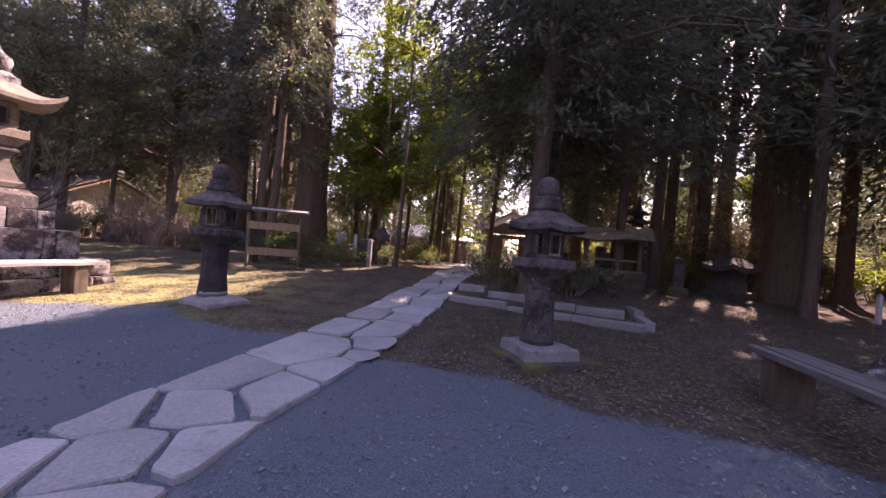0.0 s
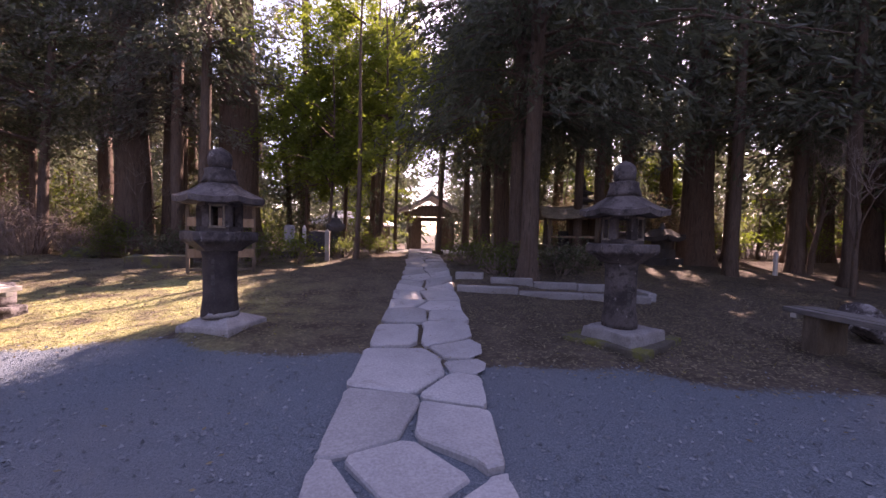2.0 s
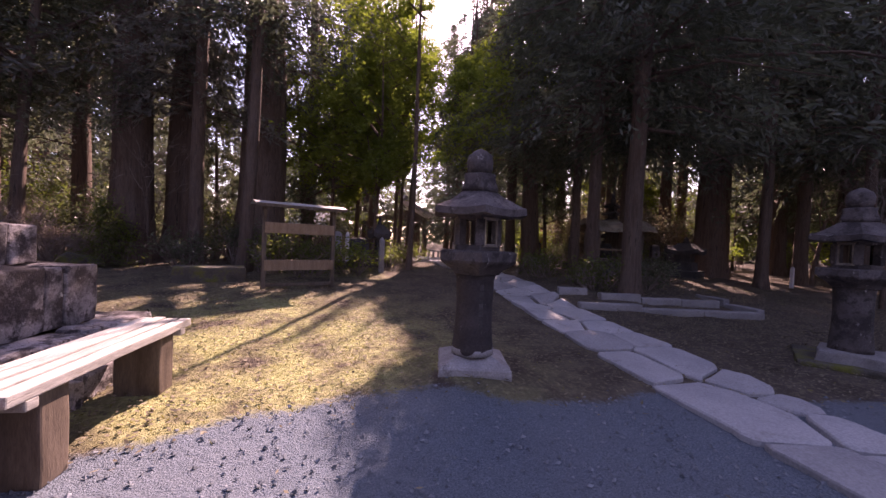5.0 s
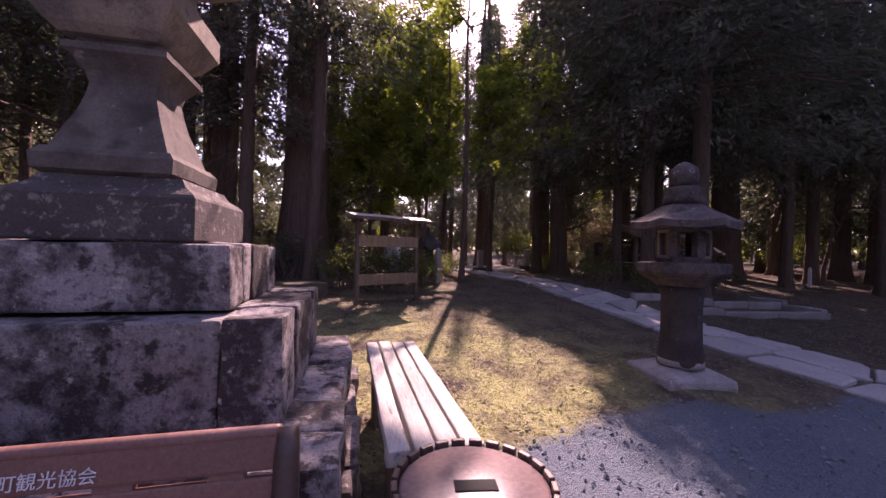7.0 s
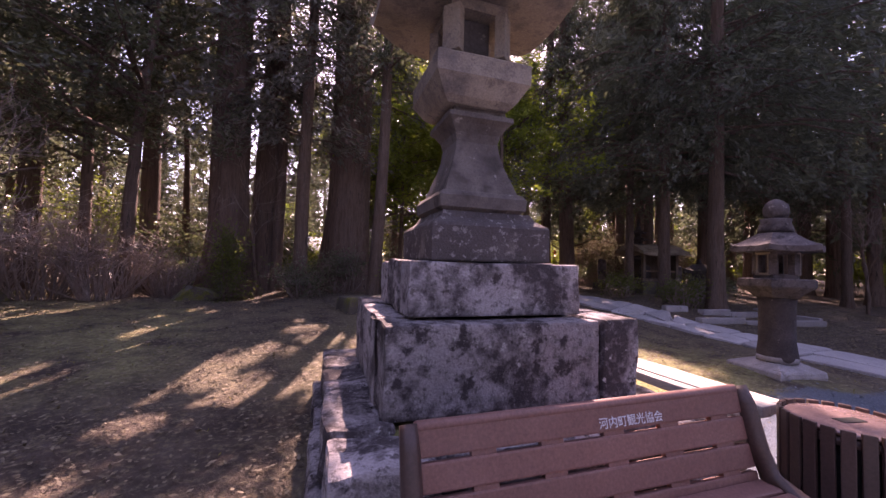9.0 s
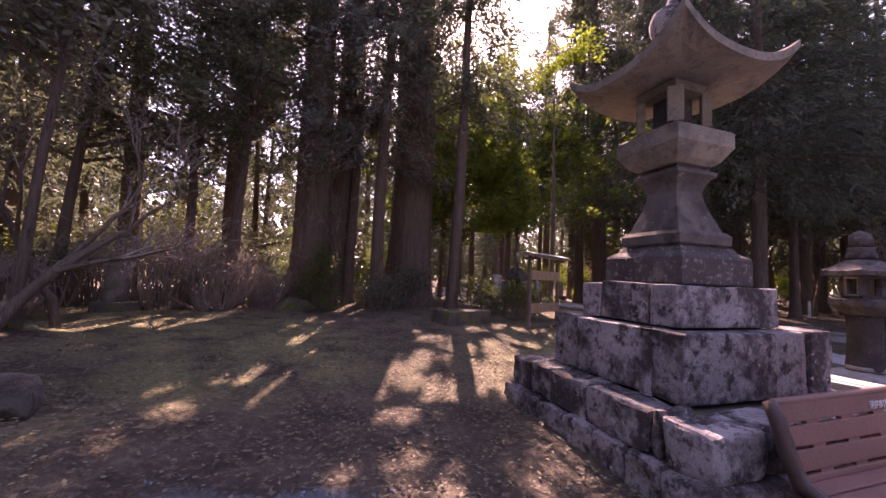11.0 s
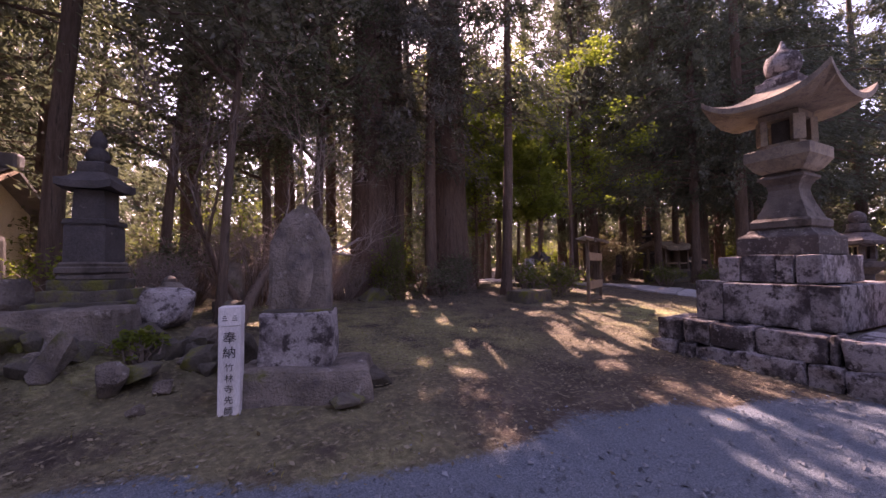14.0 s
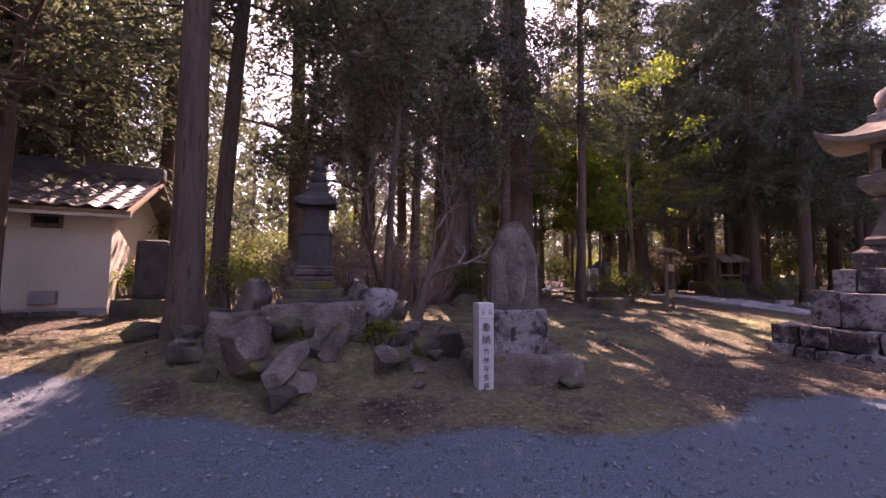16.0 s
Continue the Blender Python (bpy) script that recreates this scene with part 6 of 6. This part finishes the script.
# ---- undergrowth and bare wood ----
def bare_tree(x, y, seed, h, r, lean, label, depth=5, spread=0.55, name="bare_tree"):
    rnd = random.Random(seed)
    ob = thing(name, pose(x, y, H(x, y) - 0.03), label, "tree" if h > 2 else "shrub")
    trunk, twigs = [], []

    def grow(p, d, L, rad, level):
        pts, radii = [p], [rad]
        q = p.copy()
        dd = d.copy()
        for k in range(4):
            dd = (dd + Vector((rnd.gauss(0, 0.16), rnd.gauss(0, 0.16), rnd.gauss(0.05, 0.1)))).normalized()
            q = q + dd * L / 4
            pts.append(q.copy())
            radii.append(max(rad * (1 - 0.12 * (k + 1)), 0.0025))
        (trunk if level < 2 else twigs).append(tube(pts, radii, 7 if level < 2 else 4))
        if level < depth:
            for _ in range(rnd.choice((2, 3, 3)) if level else 4):
                i = rnd.randint(2, 4)
                nd = (dd + Vector((rnd.gauss(0, spread), rnd.gauss(0, spread), rnd.gauss(0.1, spread * 0.7)))).normalized()
                grow(pts[i], nd, L * rnd.uniform(0.55, 0.8), max(radii[i] * 0.62, 0.0025), level + 1)

    grow(Vector((0, 0, 0)), Vector((*lean, 1)).normalized(), h * 0.42, r, 0)
    V, F = merge(trunk)
    grid_mesh("trunk", V, F, M_BARK, ob, True)
    V, F = merge(twigs)
    grid_mesh("twigwork", V, F, M_TWIG, ob)["kind"] = "stuff"
    return ob


bare_tree(-13.42, 9.5, 3, 3.6, 0.065, (0.42, 0.25), "leaning bare tree with crooked lichened limbs behind the stele")
bare_tree(-13.2, 10.5, 5, 3.4, 0.05, (0.02, 0.1), "slender bare tree with fine twigs behind the mound")
bare_tree(7.6, 9.8, 7, 4.6, 0.07, (0.1, -0.1), "bare shrub tree with fine drooping twigs at the wood's edge")
bare_tree(5.6, 7.6, 9, 4.4, 0.05, (0.1, -0.1), "bare slender tree with fine grey twigs")
bare_tree(-9.4, 13.0, 11, 3.6, 0.04, (0.15, 0.0), "thin bare sapling between cedars")


def bush(x, y, w, h, seed, stems, leafy, label, mat=None, leaf=(0.06, 0.028), n=900):
    rng = np.random.default_rng(seed)
    ob = thing("shrub", pose(x, y, H(x, y) - 0.03), label, "shrub")
    tubes, twigs, tips = [], [], []
    for k in range(stems):
        a, out = rng.uniform(0, 2 * math.pi), rng.uniform(0.1, 1.0)
        b = np.array([math.cos(a) * w * 0.15, math.sin(a) * w * 0.15, 0])
        e = np.array([math.cos(a) * w * 0.5 * out, math.sin(a) * w * 0.5 * out, h * rng.uniform(0.55, 1.05)])
        mid = (b + e) / 2 + rng.normal(size=3) * 0.06 * w
        tubes.append(tube([b, mid, e], [0.011, 0.008, 0.003], 4))
        for _ in range(4):
            f = rng.uniform(0.3, 1)
            s = mid + (e - mid) * f
            t = s + rng.normal(size=3) * np.array([0.2, 0.2, 0.14]) * w * 0.5 + np.array([0, 0, 0.06])
            t[2] = max(t[2], 0.04)
            twigs.append(tube([s, (s + t) / 2 + rng.normal(size=3) * 0.015, t], [0.006, 0.0045, 0.002], 3))
            tips.append(t)
    V, F = merge(tubes)
    grid_mesh("stemwork", V, F, M_TWIG, ob)["kind"] = "stuff"
    V, F = merge(twigs)
    grid_mesh("twigwork", V, F, M_TWIG, ob)["kind"] = "stuff"
    if leafy:
        tips = np.array(tips)
        c = tips[rng.integers(0, len(tips), n)] + rng.normal(size=(n, 3)) * 0.07 * w
        c[:, 2] = np.maximum(c[:, 2], 0.03)
        V, F = leaves(c, rng.normal(size=(n, 3)) * np.array([1, 1, 0.6]), leaf[0], leaf[1], rng)
        grid_mesh("foliage", V, F, mat or M_FERN, ob)["kind"] = "stuff"
    return ob


for k, (x, y, w, h) in enumerate(((-12.6, 12.7, 2.4, 1.55), (-11.7, 12.5, 1.9, 1.15), (-13.6, 13.3, 1.7, 1.25), (-10.9, 12.9, 1.2, 0.8), (-14.0, 11.6, 1.0, 0.9))):
    bush(x, y, w, h, 200 + k, 120, k % 2 == 1, "tangled leafless shrub with pinkish-brown twigs", M_LITTER, (0.05, 0.025), 500)
GREEN = [(3.2, 17.2, 1.8, 1.5, M_LEAF), (5.6, 16.6, 2.0, 1.6, M_LEAF_DARK), (8.2, 17.6, 2.2, 1.8, M_LEAF), (10.4, 17.2, 2.2, 1.7, M_FERN), (12.8, 15.4, 2.4, 1.9, M_LEAF), (14.2, 12.4, 2.4, 1.8, M_LEAF), (13.6, 9.6, 2.2, 1.6, M_LEAF), (6.2, 19.8, 2.6, 2.2, M_LEAF), (9.4, 20.6, 2.6, 2.4, M_FERN), (12.4, 19.6, 2.6, 2.2, M_LEAF), (3.6, 20.6, 2.2, 1.8, M_FERN), (-8.2, 15.6, 1.6, 1.2, M_LEAF), (-11.2, 17.6, 2.0, 1.4, M_LEAF_DARK),
         (-9.9, 12.9, 0.7, 0.9, M_LEAF), (-10.9, 13.9, 1.0, 0.7, M_LEAF_DARK), (-6.2, 11.0, 1.4, 0.6, M_FERN), (-5.3, 11.4, 1.2, 0.55, M_LEAF), (-6.9, 11.2, 1.0, 0.7, M_FERN), (-4.3, 12.4, 0.9, 0.45, M_FERN), (-0.9, 9.0, 1.2, 0.5, M_FERN), (0.3, 9.1, 1.3, 0.45, M_LEAF_DARK),
         (-1.2, 10.4, 1.2, 0.45, M_FERN), (1.2, 9.5, 1.0, 0.4, M_LEAF_DARK), (4.2, 13.4, 1.3, 1.1, M_LEAF), (5.2, 13.6, 1.2, 0.9, M_FERN), (7.2, 14.4, 1.6, 1.2, M_LEAF), (9.5, 14.2, 1.8, 1.3, M_LEAF), (11.5, 12.6, 1.6, 1.2, M_LEAF), (-7.6, 12.9, 1.4, 0.9, M_LEAF_DARK), (-14.9, 12.4, 1.2, 0.8, M_LEAF),
         (-14.15, 8.98, 0.32, 0.15, M_LEAF), (-13.9, 12.7, 1.4, 1.0, M_LEAF_DARK), (-16.15, 13.9, 0.5, 0.9, M_LEAF), (-11.8, 14.9, 1.6, 1.0, M_FERN), (-3.4, 14.2, 1.2, 0.5, M_FERN), (1.4, 15.3, 1.0, 0.6, M_LEAF), (2.6, 14.8, 1.2, 0.9, M_LEAF_DARK), (-8.6, 12.4, 1.3, 0.6, M_LEAF_DARK), (-9.0, 14.6, 1.4, 0.8, M_FERN)]
for k, (x, y, w, h, mt) in enumerate(GREEN):
    bush(x, y, w, h, 300 + k, 26, True, "low green undergrowth shrub in leaf litter" if mt != M_LEAF else "low shrub with sunlit fresh green leaves", mt, (0.07, 0.035) if w < 1.7 else (0.12, 0.06), int(900 * w))


# sunlit thicket between the court and the road
thicket = random.Random(12)
for k in range(30):
    x, y = thicket.uniform(-17.5, -5.0), thicket.uniform(14.8, 19.5)
    w = thicket.uniform(1.6, 2.6)
    bush(x, y, w, w * thicket.uniform(0.6, 1.0), 500 + k, 30, True, ("pale sunlit thicket shrub with glossy leaves", "dense evergreen thicket shrub with dark leaves", "sunlit green thicket shrub")[k % 3], (M_PALE_LIT, M_LEAF_DARK, M_FERN)[k % 3], (0.1, 0.05), 1100)
for k in range(24):
    x, y = thicket.uniform(2.0, 12), thicket.uniform(12.8, 18.5)
    w = thicket.uniform(1.6, 2.6)
    bush(x, y, w, w * thicket.uniform(0.7, 1.1), 560 + k, 30, True, ("thicket shrub with glossy leaves painted pale as if lit", "thicket shrub with dry pinkish leaves")[k % 2], (M_PALE_LIT, M_LITTER)[k % 2], (0.1, 0.05), 1100)


# ---- litter, pebbles, moss tufts ----
def flat_leaves(P, D, length, width, rng):
    n = len(P)
    a = D / np.linalg.norm(D, axis=1, keepdims=True)
    up = np.stack([rng.normal(size=n) * 0.3, rng.normal(size=n) * 0.3, np.ones(n)], 1)
    b = np.cross(up, a)
    b /= np.linalg.norm(b, axis=1, keepdims=True)
    L, W = length * rng.uniform(0.4, 1.3, (n, 1)) / 2, width * rng.uniform(0.6, 1.2, (n, 1)) / 2
    V = np.stack([P - a * L, P + b * W, P + a * L, P - b * W], 1).reshape(-1, 3)
    return V, np.arange(4 * n).reshape(-1, 4)


def scatter():
    rng = np.random.default_rng(21)
    n = 190000
    x, y = rng.uniform(-18, 5, n), rng.uniform(3.2, 15, n)
    dens = (1 - gravel_amount(x, y)) * (0.35 + 0.65 * field(x, y, 1.2, 6)) * np.where(y > 9.5, 0.7, 1.0) * np.where(x > -2.2, 1.5, 1.0)
    bare = np.exp(-(((x + 3.2) / 1.5) ** 2)) * (y < 12)
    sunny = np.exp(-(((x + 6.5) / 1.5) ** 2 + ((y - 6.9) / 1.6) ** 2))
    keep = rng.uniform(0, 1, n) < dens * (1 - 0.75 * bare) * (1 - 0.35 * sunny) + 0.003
    x, y = x[keep], y[keep]
    P = np.stack([x, y, height(x, y) + 0.008 + rng.uniform(0, 0.015, len(x))], 1)
    D = rng.normal(size=P.shape) * np.array([1, 1, 0.12])
    V, F = flat_leaves(P, D, 0.042, 0.02, rng)
    tagged(grid_mesh("leaf_litter", V, F, M_LITTER), "dry brown fallen leaves over the soil", "leaves", kind="stuff")
    n = 26000
    x, y = rng.uniform(-17, 3, n), rng.uniform(2.0, 10, n)
    keep = rng.uniform(0, 1, n) < gravel_amount(x, y) * (y - np.interp(x, [-17, -8, 0], [6, 3.5, 2]) > -0.9)
    x, y = x[keep], y[keep]
    s = rng.uniform(0.006, 0.017, (len(x), 1, 1))
    base = np.array([[1, 0, 0], [0, 1, 0], [-1, 0, 0], [0, -1, 0], [0, 0, 0.8], [0, 0, -0.6]])
    V = np.stack([x, y, height(x, y) + 0.003], 1)[:, None, :] + s * (base + rng.normal(size=(len(x), 6, 3)) * 0.22)
    tri = np.array([[0, 1, 4], [1, 2, 4], [2, 3, 4], [3, 0, 4]])
    F = (np.arange(len(x)) * 6)[:, None, None] + tri
    tagged(grid_mesh("gravel_pebbles", V.reshape(-1, 3), F.reshape(-1, 3), M_PEBBLE), "loose grey pebbles on the gravel court", "gravel", kind="stuff")
    n = 52000
    x, y = rng.uniform(-18, 4, n), rng.uniform(4.5, 14, n)
    m = np.clip(1.3 * np.exp(-(((x + 6.6) / 1.8) ** 2 + ((y - 7.0) / 1.9) ** 2)) + smoothstep(0.52, 0.75, field(x, y, 0.45, 5)) * 0.3, 0, 1) * (1 - gravel_amount(x, y))
    keep = rng.uniform(0, 1, n) < m * field(x, y, 3.0, 9)
    x, y = x[keep], y[keep]
    P = np.stack([x, y, height(x, y) + 0.008], 1)
    D = rng.normal(size=P.shape) * np.array([0.7, 0.7, 0.3]) + np.array([0, 0, 0.7])
    V, F = leaves(P, D, 0.045, 0.007, rng)
    tagged(grid_mesh("short_grass", V, F, M_MOSSBLADE), "sparse short moss and grass blades", "grass", kind="stuff")


M_MOSSBLADE = foliage("moss_blade", (0.13, 0.12, 0.03), (0.3, 0.26, 0.08), (0.4, 0.36, 0.08), 0.35, 0.7)
scatter()
